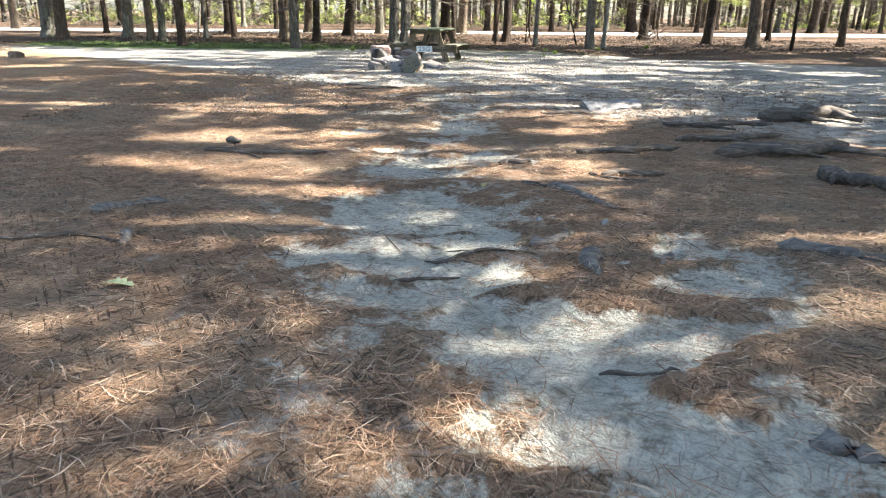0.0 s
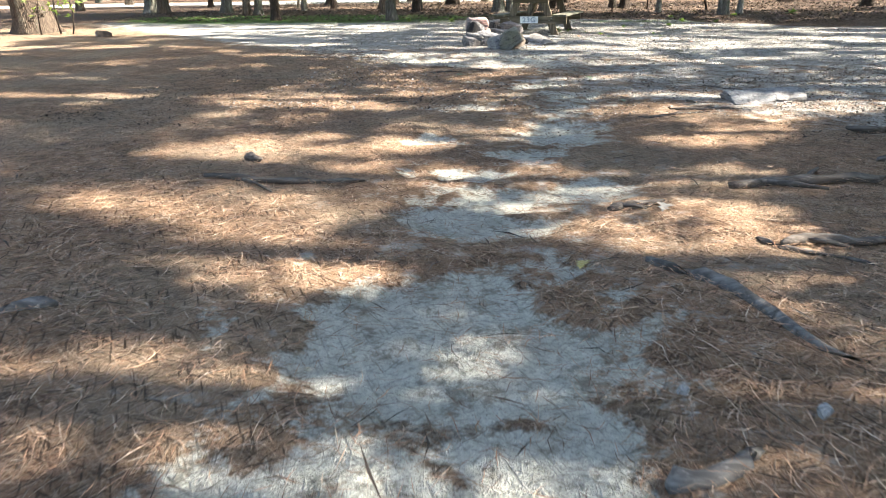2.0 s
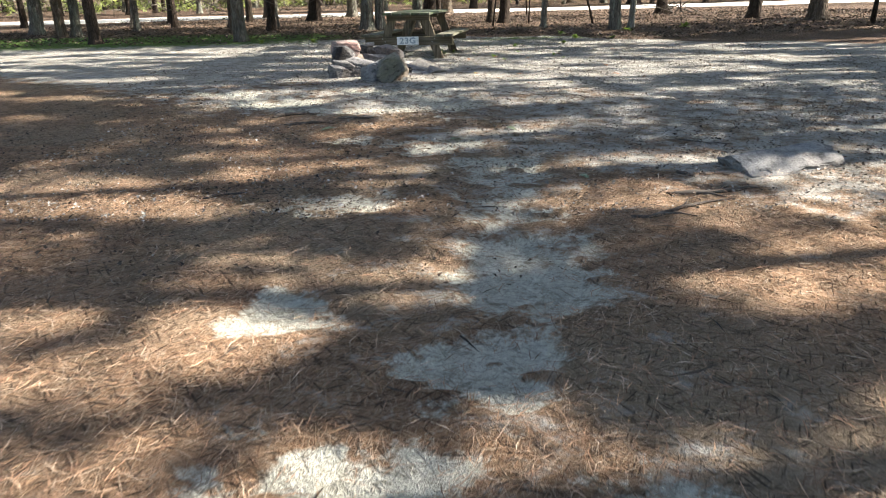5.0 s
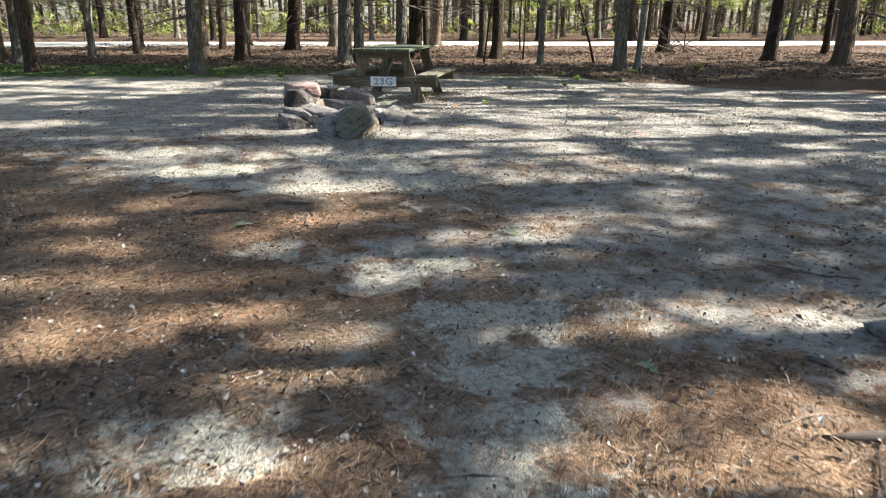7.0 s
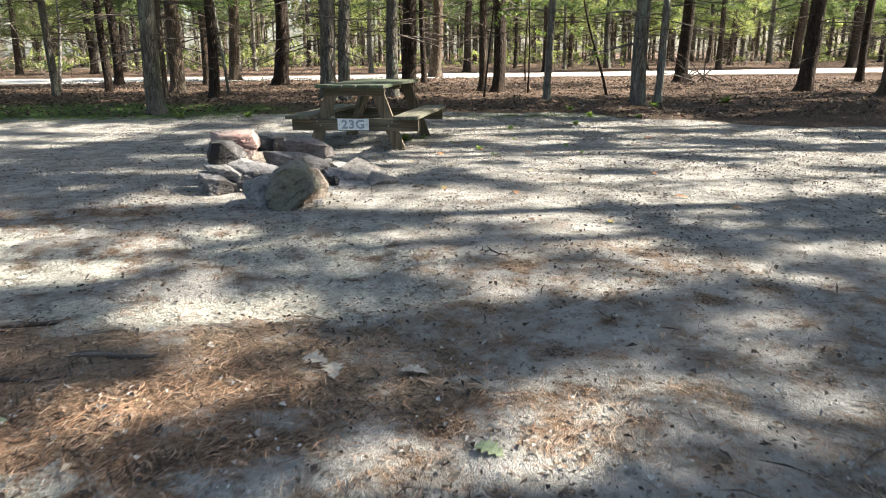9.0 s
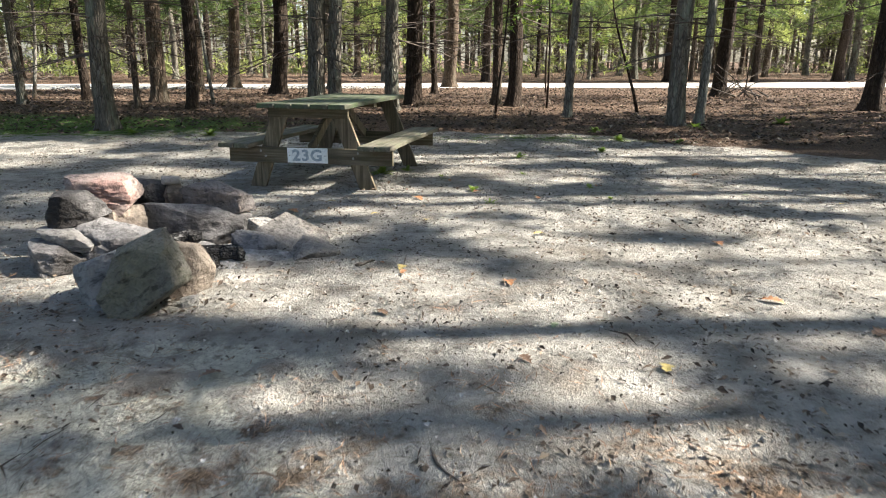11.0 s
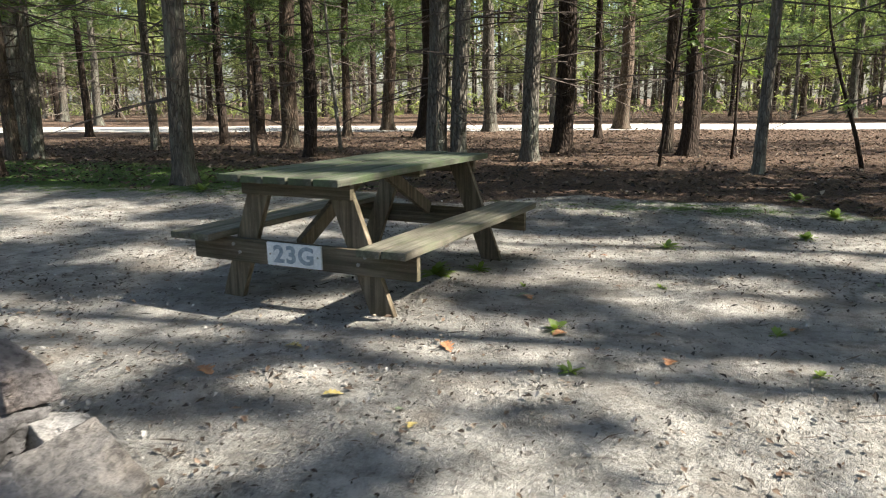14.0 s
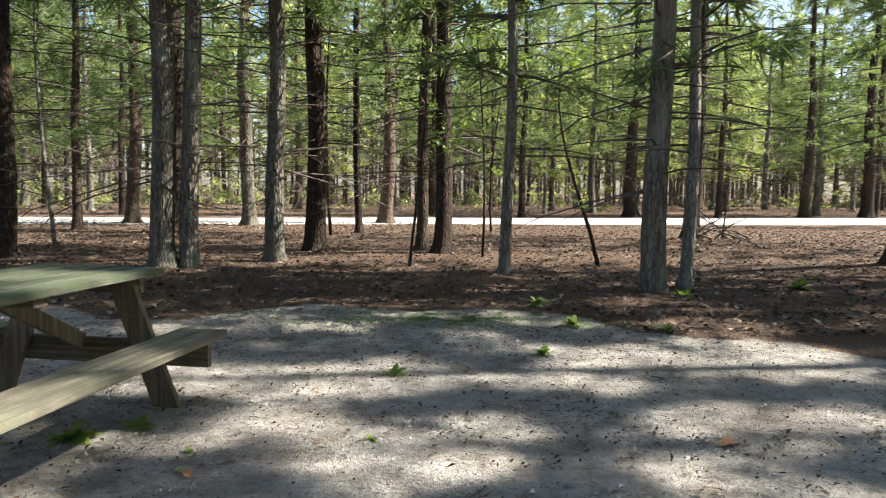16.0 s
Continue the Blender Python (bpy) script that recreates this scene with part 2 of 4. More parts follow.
def bark_material(name, dark, lit, lichen=0.0):
    m, nt, b = material(name, 0.92, 0.15)
    p = mapped(nt, (1, 1, 0.16))
    ridge = noise_of(nt, p, 26, 5, 0.65)
    plates = node(nt, "ShaderNodeTexVoronoi", {"Vector": mapped(nt, (1, 1, 0.28)), "Scale": 24.0}, feature="DISTANCE_TO_EDGE").outputs[0]
    broad = noise_of(nt, mapped(nt, (1, 1, 0.5)), 2.3, 4)
    col = ramp(nt, ridge, [(0.3, [c * 0.35 for c in dark]), (0.48, dark), (0.7, lit)])
    col = mix(nt, ramp(nt, plates, [(0.0, grey(0.8)), (0.12, grey(0))]), col, [c * 0.25 for c in dark])
    col = mix(nt, ramp(nt, broad, [(0.4, grey(0)), (0.65, grey(0.6))]), col, [0.5 * (a + c) * 0.8 for a, c in zip(dark, lit)])
    if lichen:
        col = mix(nt, ramp(nt, noise_of(nt, p, 7, 5, 0.7), [(0.52, grey(0)), (0.66, grey(lichen))]), col, (0.24, 0.28, 0.22))
    rnd = node(nt, "ShaderNodeObjectInfo").outputs["Random"]
    hsv = node(nt, "ShaderNodeHueSaturation", {"Color": col, "Value": calc(nt, "MULTIPLY_ADD", rnd, 0.5, 0.75)})
    nt.links.new(hsv.outputs[0], b.inputs["Base Color"])
    bump(nt, b, calc(nt, "ADD", ridge, calc(nt, "MULTIPLY", plates, 1.5)), 0.03, 1.0)
    return m


def leafy_material(name, a, c, shine=0.4, through_light=0.45):
    m, nt, b = material(name, 0.55, shine)
    geo = node(nt, "ShaderNodeNewGeometry").outputs["Random Per Island"]
    obr = node(nt, "ShaderNodeObjectInfo").outputs["Random"]
    v = calc(nt, "ADD", calc(nt, "MULTIPLY", geo, 0.7), calc(nt, "MULTIPLY", obr, 0.3))
    col = ramp(nt, v, [(0.0, a), (1.0, c)])
    nt.links.new(col, b.inputs["Base Color"])
    tr = node(nt, "ShaderNodeBsdfTranslucent", {"Color": mix(nt, 1.0, col, (1.9, 1.9, 1.2), "MULTIPLY")})
    ms = node(nt, "ShaderNodeMixShader", {0: through_light, 1: b.outputs[0], 2: tr.outputs[0]})
    out = next(n for n in nt.nodes if n.type == "OUTPUT_MATERIAL")
    nt.links.new(ms.outputs[0], out.inputs[0])
    return m


def stone_material(name, a, c, soot, stain=(0.3, 0.2, 0.15), stain_amount=0.3):
    m, nt, b = material(name, 0.9, 0.2)
    p = mapped(nt, (1, 1, 1))
    n1, n2, n3 = noise_of(nt, p, 6, 6, 0.65), noise_of(nt, p, 45, 5, 0.7), noise_of(nt, p, 3.2, 3)
    col = ramp(nt, n1, [(0.3, a), (0.68, c)])
    col = mix(nt, ramp(nt, n2, [(0.5, grey(0)), (0.68, grey(0.6))]), col, [x * 0.45 for x in a])
    col = mix(nt, ramp(nt, n3, [(0.48, grey(0)), (0.62, grey(stain_amount))]), col, stain)
    sootn = noise_of(nt, p, 4.5, 5, 0.6)
    col = mix(nt, ramp(nt, calc(nt, "ADD", sootn, soot - 0.5), [(0.42, grey(0)), (0.52, grey(0.6)), (0.66, grey(0.95))]), col, (0.025, 0.024, 0.024))
    nt.links.new(col, b.inputs["Base Color"])
    vein = ramp(nt, noise_of(nt, mapped(nt, (1, 1, 2.6)), 9, 6, 0.7), [(0.36, grey(0.75)), (0.46, grey(0))])
    col = mix(nt, vein, col, [x * 0.3 for x in a])
    nt.links.new(col, b.inputs["Base Color"])
    bump(nt, b, calc(nt, "ADD", n1, calc(nt, "MULTIPLY", n2, 0.5)), 0.04, 1.0)
    return m


def weathered_wood(name, a, c, green=0.0, along=1):
    m, nt, b = material(name, 0.85, 0.25)
    scale = [38, 38, 38]
    scale[along] = 1.6
    p = mapped(nt, scale)
    g1 = noise_of(nt, p, 1.0, 5, 0.65)
    q = mapped(nt, (1, 1, 1))
    blot, fine = noise_of(nt, q, 3.5, 5, 0.6), noise_of(nt, q, 60, 4, 0.7)
    col = ramp(nt, g1, [(0.28, [x * 0.4 for x in a]), (0.46, a), (0.7, c)])
    col = mix(nt, ramp(nt, blot, [(0.45, grey(0)), (0.65, grey(0.55))]), col, [x * 0.55 for x in a])
    if green:
        col = mix(nt, ramp(nt, noise_of(nt, q, 5.5, 6, 0.7), [(0.4, grey(0)), (0.62, grey(green))]), col, (0.075, 0.105, 0.05))
    col = mix(nt, ramp(nt, fine, [(0.6, grey(0)), (0.75, grey(0.5))]), col, [x * 1.35 for x in c])
    rnd = node(nt, "ShaderNodeObjectInfo").outputs["Random"]
    hsv = node(nt, "ShaderNodeHueSaturation", {"Color": col, "Value": calc(nt, "MULTIPLY_ADD", rnd, 0.35, 0.82)})
    nt.links.new(hsv.outputs[0], b.inputs["Base Color"])
    bump(nt, b, g1, 0.006, 1.0)
    return m


def simple(name, a, c, scale=12, rough=0.9, bumpd=0.01):
    m, nt, b = material(name, rough, 0.2)
    p = mapped(nt, (1, 1, 1))
    n1, n2 = noise_of(nt, p, scale, 6, 0.65), noise_of(nt, p, scale * 6, 4, 0.7)
    col = mix(nt, ramp(nt, n2, [(0.4, grey(0)), (0.7, grey(0.5))]), ramp(nt, n1, [(0.3, a), (0.7, c)]), [x * 0.6 for x in a])
    nt.links.new(col, b.inputs["Base Color"])
    bump(nt, b, calc(nt, "ADD", n1, n2), bumpd, 0.8)
    return m


def litter_material(name, stops, rough=0.85):
    m, nt, b = material(name, rough, 0.2)
    geo = node(nt, "ShaderNodeNewGeometry").outputs["Random Per Island"]
    nt.links.new(ramp(nt, geo, stops), b.inputs["Base Color"])
    return m


M_GROUND = ground_material()
M_ROAD = simple("pale_gravel", (0.42, 0.4, 0.36), (0.6, 0.58, 0.53), 3)
M_BARK = {
    "grey": bark_material("grey_bark", (0.12, 0.105, 0.085), (0.26, 0.24, 0.2), 0.5),
    "brown": bark_material("brown_bark", (0.085, 0.062, 0.045), (0.19, 0.145, 0.11), 0.15),
    "dark": bark_material("dark_bark", (0.035, 0.026, 0.02), (0.085, 0.062, 0.047)),
    "pale": bark_material("pale_bark", (0.25, 0.235, 0.2), (0.46, 0.44, 0.39), 0.3),
}
M_TWIG = simple("dead_twig", (0.055, 0.043, 0.035), (0.12, 0.1, 0.085), 20)
M_TWIG_PALE = simple("pale_twig", (0.1, 0.085, 0.068), (0.26, 0.23, 0.19), 9)
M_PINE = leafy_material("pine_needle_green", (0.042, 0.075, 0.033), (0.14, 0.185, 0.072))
# far pine green; the pale end has sunlight mixed into the colour
M_PINE_SUNLIT = leafy_material("sunlit_green_foliage", (0.035, 0.055, 0.026), (0.33, 0.37, 0.17), 0.3, 0.55)
M_LEAF_GREEN = leafy_material("green_leaf", (0.09, 0.16, 0.035), (0.2, 0.26, 0.06), 0.4, 0.35)
M_SAND_LEAF = {
    "green": simple("fallen_green_leaf", (0.13, 0.165, 0.09), (0.25, 0.29, 0.18), 30, 0.6, 0.002),
    "yellow": simple("fallen_yellow_leaf", (0.33, 0.26, 0.09), (0.46, 0.38, 0.15), 30, 0.6, 0.002),
    "orange": simple("fallen_orange_leaf", (0.26, 0.12, 0.06), (0.4, 0.22, 0.11), 30, 0.6, 0.002),
    "brown": simple("fallen_brown_leaf", (0.1, 0.062, 0.042), (0.2, 0.135, 0.095), 30, 0.7, 0.002),
    "grey": simple("fallen_grey_leaf", (0.22, 0.2, 0.17), (0.36, 0.34, 0.3), 30, 0.8, 0.002),
}
M_NEEDLE = litter_material("dry_pine_needles", [(0.0, (0.11, 0.062, 0.039)), (0.35, (0.28, 0.16, 0.098)), (0.75, (0.42, 0.262, 0.165)), (1.0, (0.52, 0.41, 0.3))])
M_CHIPS = litter_material("brown_leaf_bits", [(0.0, (0.025, 0.02, 0.016)), (0.55, (0.075, 0.056, 0.042)), (0.88, (0.16, 0.115, 0.082)), (1.0, (0.3, 0.255, 0.195))])
M_CRUMB = litter_material("soil_grit", [(0.0, (0.05, 0.043, 0.036)), (0.5, (0.17, 0.15, 0.13)), (0.8, (0.36, 0.34, 0.31)), (1.0, (0.55, 0.53, 0.49))])
M_ROOT = weathered_wood("weathered_grey_root", (0.1, 0.092, 0.084), (0.24, 0.225, 0.205), 0.0, 0)
M_STICK = weathered_wood("dead_stick", (0.075, 0.062, 0.052), (0.19, 0.165, 0.14), 0.0, 0)


# ---------------------------------------------------------------- ground and road
def spaced(lo, hi, step, far, grow=1.22):
    mid = list(np.arange(lo, hi + 1e-6, step))
    out, s, v = [], step, hi
    while v < far:
        s *= grow
        v += s
        out.append(v)
    back, s, v = [], step, lo
    while v > -far:
        s *= grow
        v -= s
        back.append(v)
    return np.array(back[::-1] + mid + out)


def build_ground():
    gx, gy = spaced(-4.0, 5.5, 0.05, 600), spaced(2.0, 24.0, 0.05, 600)
    X, Y = np.meshgrid(gx, gy)
    Z = height(X, Y)
    verts = np.stack([X.ravel(), Y.ravel(), Z.ravel()], 1)
    nx, ny = len(gx), len(gy)
    i = (np.arange(ny - 1)[:, None] * nx + np.arange(nx - 1)[None, :]).ravel()
    me = mesh_of("ground", verts, np.stack([i, i + 1, i + 1 + nx, i + nx], 1), [M_GROUND], True)
    x, y = verts[:, 0], verts[:, 1]
    wob = 1.2 * (fbm(x * 0.8, y * 0.8, 3) - 0.5)
    wood = sstep(-0.25, 0.25, y - edge_y(x) + wob * 0.5)
    left = sstep(-6, -10, x) * sstep(24, 22, y)
    moss = 1.0 * np.exp(-(((x + 7.4) / 5.4) ** 4 + ((y - 24.0) / 1.6) ** 2)) + 0.6 * np.exp(-(((x - 1.8) / 2.6) ** 2 + ((y - 22.9) / 0.55) ** 2))
    moss = moss + 0.5 * np.exp(-(((x + 11) / 3.0) ** 2 + ((y - 24.2) / 1.6) ** 2))
    dirt = sstep(6.6, 10.2, y + 0.8 * x + wob * 2) * 0.7 + sstep(14.4, 15.9, y + 0.2 * x + wob) * 0.52
    dirt = np.clip(dirt, 0, 1.1) * (1 - sstep(1.5, 4.0, -x - 1.2 * (y - 14)))
    dirt = dirt * (1 - 0.8 * drift_at(x, y))
    dirt = np.maximum(dirt, 0.35 * np.exp(-((x - 0.4) / 1.0) ** 2) * (y < 13))
    zone = np.stack([sand_at(x, y), moss, wood, dirt], 1)
    attr = me.color_attributes.new("zone", "FLOAT_COLOR", "POINT")
    attr.data.foreach_set("color", zone.astype(np.float32).ravel())
    tagged(new("ground", me), "forest clearing of sand, trodden dirt and brown needle litter", "ground", kind="structure")
    # the road crosses behind the first belt of trees
    vs, fs = [], []
    for x in np.arange(-120, 140.1, 2.0):
        lo, hi = 39.4 + 0.2 * x, 44.4 + 0.235 * x
        for k, (yy, dz) in enumerate(((lo - 0.3, -0.05), (lo, 0.01), ((lo + hi) / 2, 0.035), (hi, 0.02), (hi + 0.3, -0.05))):
            vs.append((x, yy, hz(x, yy) + dz))
    for r in range(len(vs) // 5 - 1):
        for k in range(4):
            a = r * 5 + k
            fs.append((a, a + 5, a + 6, a + 1))
    tagged(new("road", mesh_of("road", vs, fs, [M_ROAD], True)), "pale sunlit gravel road through the pine wood", "road", kind="structure")


build_ground()


# ---------------------------------------------------------------- trees
def tufts(rng, centres, dirs, needles, length, width):
    """Sprays of thin needle blades round each centre; returns vertices and faces."""
    n = len(centres)
    c = np.repeat(centres, needles, 0)
    d = np.repeat(dirs, needles, 0)
    r = rng.normal(size=c.shape)
    aim = d * 0.7 + r * 0.62
    aim /= np.linalg.norm(aim, axis=1, keepdims=True) + 1e-9
    side = np.cross(aim, rng.normal(size=c.shape))
    side /= np.linalg.norm(side, axis=1, keepdims=True) + 1e-9
    L = length * rng.uniform(0.6, 1.2, (len(c), 1))
    start = c + rng.normal(size=c.shape) * length * 0.18
    w = width * rng.uniform(0.7, 1.3, (len(c), 1))
    tip = start + aim * L
    tip[:, 2] -= 0.15 * L[:, 0]
    v = np.stack([start - side * w * 0.5, start + side * w * 0.5, tip], 1).reshape(-1, 3)
    return v, np.arange(len(v)).reshape(-1, 3)


def boughs(rng, top, crown_base, reach, whorls, per, dead_from, tuft_n, keep=None):
    """Limb tubes and tuft places for one pine, round an upright axis."""
    verts, faces, cs, ds = [], [], [], []
    for z in np.arange(dead_from + 0.3, crown_base + 1.0, 0.24):           # dead lower branches
        for _ in range(rng.integers(1, 4)):
            a, ln = rng.uniform(0, 2 * math.pi), rng.uniform(0.15, 1.0) * min(2.8, reach * 1.2)
            up = rng.uniform(-0.25, 0.3)
            z0 = z + rng.uniform(-0.15, 0.15)
            pts = [(math.cos(a + b) * ln * s, math.sin(a + b) * ln * s, z0 + up * ln * s - 0.13 * ln * s * s) for s, b in ((0.05, 0), (0.4, rng.uniform(-0.1, 0.1)), (0.75, rng.uniform(-0.2, 0.2)), (1.0, rng.uniform(-0.3, 0.3)))]
            tube(verts, faces, pts, (0.016, 0.012, 0.008, 0.003), 3)
            if ln > 0.5:
                p = Vector(pts[2])
                q = p + Vector((math.cos(a + 0.8), math.sin(a + 0.8), rng.uniform(-0.4, 0.2))) * ln * 0.4
                tube(verts, faces, [p, (p + q) / 2, q], (0.006, 0.004, 0.002), 3)
    for w in range(whorls):
        f = (w + 0.5) / whorls
        z = crown_base + (top - crown_base) * f
        ln0 = reach * (0.55 + 0.45 * math.sin(min(1, f * 2.2) * math.pi / 2)) * (1 - 0.6 * max(0, f - 0.35) / 0.65)
        a0 = rng.uniform(0, 6.28)
        for k in range(per):
            a = a0 + 2 * math.pi * k / per + rng.uniform(-0.35, 0.35)
            ln = ln0 * rng.uniform(0.65, 1.15)
            z0 = z + rng.uniform(-0.3, 0.3)
            rise = rng.uniform(-0.12, 0.25) + 0.25 * f
            bend = rng.uniform(-0.25, 0.25)
            line = lambda s: np.array((math.cos(a + bend * s) * ln * s, math.sin(a + bend * s) * ln * s, z0 + rise * ln * s - 0.22 * ln * s * s))
            pts = [line(s) for s in (0.02, 0.35, 0.7, 1.0)]
            tube(verts, faces, pts, (0.028, 0.02, 0.011, 0.003), 3)
            for _ in range(tuft_n):
                s = rng.uniform(0.28, 1.0) ** 0.8
                p = line(s)
                off = (rng.uniform(-1, 1)) * 0.42 * ln * (1.1 - s) + rng.normal() * 0.06
                side = np.array((-math.sin(a), math.cos(a), 0))
                q = p + side * off + np.array((0, 0, rng.normal() * 0.08))
                d = np.array((math.cos(a), math.sin(a), 0.15)) + side * np.sign(off) * 0.6
                if keep is None or keep(q):
                    cs.append(q)
                    ds.append(d / np.linalg.norm(d))
    return verts, faces, np.array(cs), np.array(ds)


VARIANTS = []
for seed, top, cb, reach, whorls, per, dead, tn, green in (
        (1, 15, 2.9, 2.3, 16, 4, 1.2, 11, M_PINE), (2, 17, 3.5, 2.6, 16, 4, 0.9, 12, M_PINE), (3, 13, 2.5, 2.1, 15, 4, 1.4, 10, M_PINE),
        (4, 16, 3.9, 2.4, 14, 5, 1.1, 11, M_PINE), (5, 12, 2.0, 2.3, 15, 5, 0.7, 12, M_PINE_SUNLIT), (6, 14, 3.0, 2.5, 15, 5, 0.8, 12, M_PINE)):
    rng = np.random.default_rng(seed)
    v, f, c, d = boughs(rng, top, cb, reach, whorls, per, dead, tn)
    tv, tf = tufts(rng, c, d, 9, 0.3, 0.034)
    VARIANTS.append((top, mesh_of("limbwork", v, f, [M_TWIG]), mesh_of("crown", tv, tf, [green])))


def trunk_mesh(seed, top, r, tone, lean=(0, 0), sides=14, curve=0.0):
    rng = np.random.default_rng(seed)
    zs = np.concatenate([[-0.25, 0.0, 0.06, 0.16, 0.32], np.linspace(0.6, top, 22)])
    ph, amp = rng.uniform(0, 6.28, 4), rng.uniform(0.4, 1.0, 4)
    roots = rng.integers(4, 7)
    verts, faces = [], []
    for z in zs:
        zz = max(z, 0)
        taper = (1 - 0.9 * (zz / top) ** 1.1)
        flare = 0.75 * math.exp(-zz / (0.55 * r + 0.05)) if z >= 0 else 0.85
        cx = lean[0] * zz + curve * r * math.sin(zz * 0.7 + ph[0]) + 0.12 * r * math.sin(zz * 1.9 + ph[1])
        cy = lean[1] * zz + curve * r * math.sin(zz * 0.6 + ph[2])
        for k in range(sides):
            a = 2 * math.pi * k / sides
            lob = 1 + flare * (0.55 + 0.5 * math.cos(roots * a + ph[3])) + 0.05 * math.sin(3 * a + ph[1] + zz * 0.8) + rng.uniform(-0.035, 0.035)
            rr = r * taper * lob
            verts.append((cx + rr * math.cos(a), cy + rr * math.sin(a), z))
    for i in range(len(zs) - 1):
        for k in range(sides):
            a, b = i * sides + k, i * sides + (k + 1) % sides
            faces.append((a, b, b + sides, a + sides))
    faces.append(tuple((len(zs) - 1) * sides + k for k in range(sides)))
    return mesh_of("trunk", verts, faces, [M_BARK[tone]], True)


TREE_LABEL = {
    "grey": "tall pine with grey lichen-flecked bark and bare lower branches",
    "brown": "tall pine with brown furrowed bark and dead lower twigs",
    "dark": "tall pine with dark shaded bark and dead lower twigs",
    "pale": "slender young tree with pale smooth bark",
}
COUNT = itertools.count(100)


def pine(x, y, d, tone="brown", variant=0, lean=(0, 0), curve=0.3, group="pines of the wood", scale=1.0):
    seed = next(COUNT)
    top, limbs, crown = VARIANTS[variant]
    spin = (seed * 2.399) % 6.283
    ob = thing("pine_tree", pose(x, y, hz(x, y) - 0.02), TREE_LABEL[tone], "tree", group)
    part("trunk", trunk_mesh(seed, top * scale, d / 2, tone, lean, curve=curve), ob)
    m = pose(lean[0] * 5, lean[1] * 5, 0, 0, 0, math.degrees(spin)) @ Matrix.Scale(scale, 4)
    tagged(part("limbwork", limbs, ob, m), kind="stuff")
    tagged(part("crown", crown, ob, m), kind="stuff")
    return ob


def sapling(x, y, d, h, tone="dark", seed=1, leaves=40, curve=0.3, label="thin young tree with a few leaves among the pines", green=None):
    rng = np.random.default_rng(seed + 500)
    ob = thing("sapling", pose(x, y, hz(x, y) - 0.02), label, "young tree", "saplings of the wood")
    pts, r = [], []
    ph = rng.uniform(0, 6)
    for s in np.linspace(0, 1, 9):
        pts.append((curve * 0.5 * math.sin(s * 3 + ph) - curve * 0.5 * math.sin(ph), curve * 0.3 * math.sin(s * 2.3 + ph * 2) - curve * 0.3 * math.sin(ph * 2), s * h))
        r.append(d / 2 * (1 - 0.8 * s))
    v, f = [], []
    tube(v, f, pts, r, 7)
    part("trunk", mesh_of("trunk", v, f, [M_BARK[tone]], True), ob)
    v, f, cs, ds = [], [], [], []
    for k in range(12):
        s = rng.uniform(0.25, 0.98)
        i = int(s * 8)
        p = np.array(pts[i]) * (1 - (s * 8 - i)) + np.array(pts[min(i + 1, 8)]) * (s * 8 - i)
        a, ln = rng.uniform(0, 6.28), rng.uniform(0.3, 0.9) * min(1, h * 0.25)
        q = p + np.array((math.cos(a), math.sin(a), rng.uniform(0, 0.5))) * ln
        tube(v, f, [p, (p + q) / 2 + (0, 0, 0.03), q], (0.01 + d * 0.1, 0.006, 0.002), 3)
        for _ in range(max(1, leaves // 12)):
            cs.append(p + (q - p) * rng.uniform(0.4, 1.05) + rng.normal(size=3) * 0.08)
            ds.append((math.cos(a), math.sin(a), 0.1))
    tagged(part("limbwork", mesh_of("limbwork", v, f, [M_TWIG]), ob), kind="stuff")
    if leaves:
        tv, tf = tufts(rng, np.array(cs), np.array(ds), 5, 0.12, 0.05)
        tagged(part("crown", mesh_of("crown", tv, tf, [green or M_LEAF_GREEN]), ob), kind="stuff")


# the belt between the clearing and the road: x, y, trunk width, bark, variant
BELT = [
    (-2.1, 26.2, 0.33, "grey", 1), (-0.86, 27.3, 0.28, "grey", 3), (-0.62, 29.3, 0.38, "dark", 1),
    (-0.46, 34.4, 0.19, "dark", 3), (-0.1, 40.0, 0.46, "brown", 1), (1.34, 29.6, 0.22, "brown", 3), (1.68, 29.0, 0.31, "dark", 0),
    (4.12, 24.5, 0.28, "grey", 1), (7.75, 33.5, 0.38, "dark", 0), (-7.63, 34.7, 0.25, "brown", 2), (-7.73, 38.2, 0.4, "brown", 1),
]
BELT2 = [
    (-4.28, 38.1, 0.42, "grey", 3), (-9.9, 25.9, 0.25, "grey", 0), (-15.4, 32.9, 0.22, "dark", 2), (-9.35, 28.5, 0.19, "grey", 3),
    (-4.75, 23.5, 0.3, "grey", 1), (-10.8, 35.0, 0.3, "dark", 0), (-6.8, 29.9, 0.38, "brown", 1), (-5.05, 27.45, 0.25, "dark", 3),
    (-5.02, 34.2, 0.46, "dark", 1), (8.35, 26.7, 0.34, "dark", 0), (9.2, 25.0, 0.4, "brown", 1),
]
BELT3 = [
    (12.2, 31.6, 0.22, "dark", 3), (12.4, 26.0, 0.24, "brown", 0), 
    (-14.6, 27.4, 0.42, "grey", 1), (-13.9, 27.0, 0.4, "brown", 0), (-11.7, 27.2, 0.36, "grey", 3), (-10.2, 25.6, 0.25, "brown", 2),
    (-8.25, 23.6, 0.26, "dark", 0), (-9.0, 30.5, 0.22, "dark", 2), (-13.1, 19.6, 0.85, "brown", 0),
]
for x, y, d, tone, var in BELT + BELT2 + BELT3:
    pine(x, y, d, tone, var, lean=(0.012 * math.sin(x * 7), 0.01 * math.cos(x * 5)))
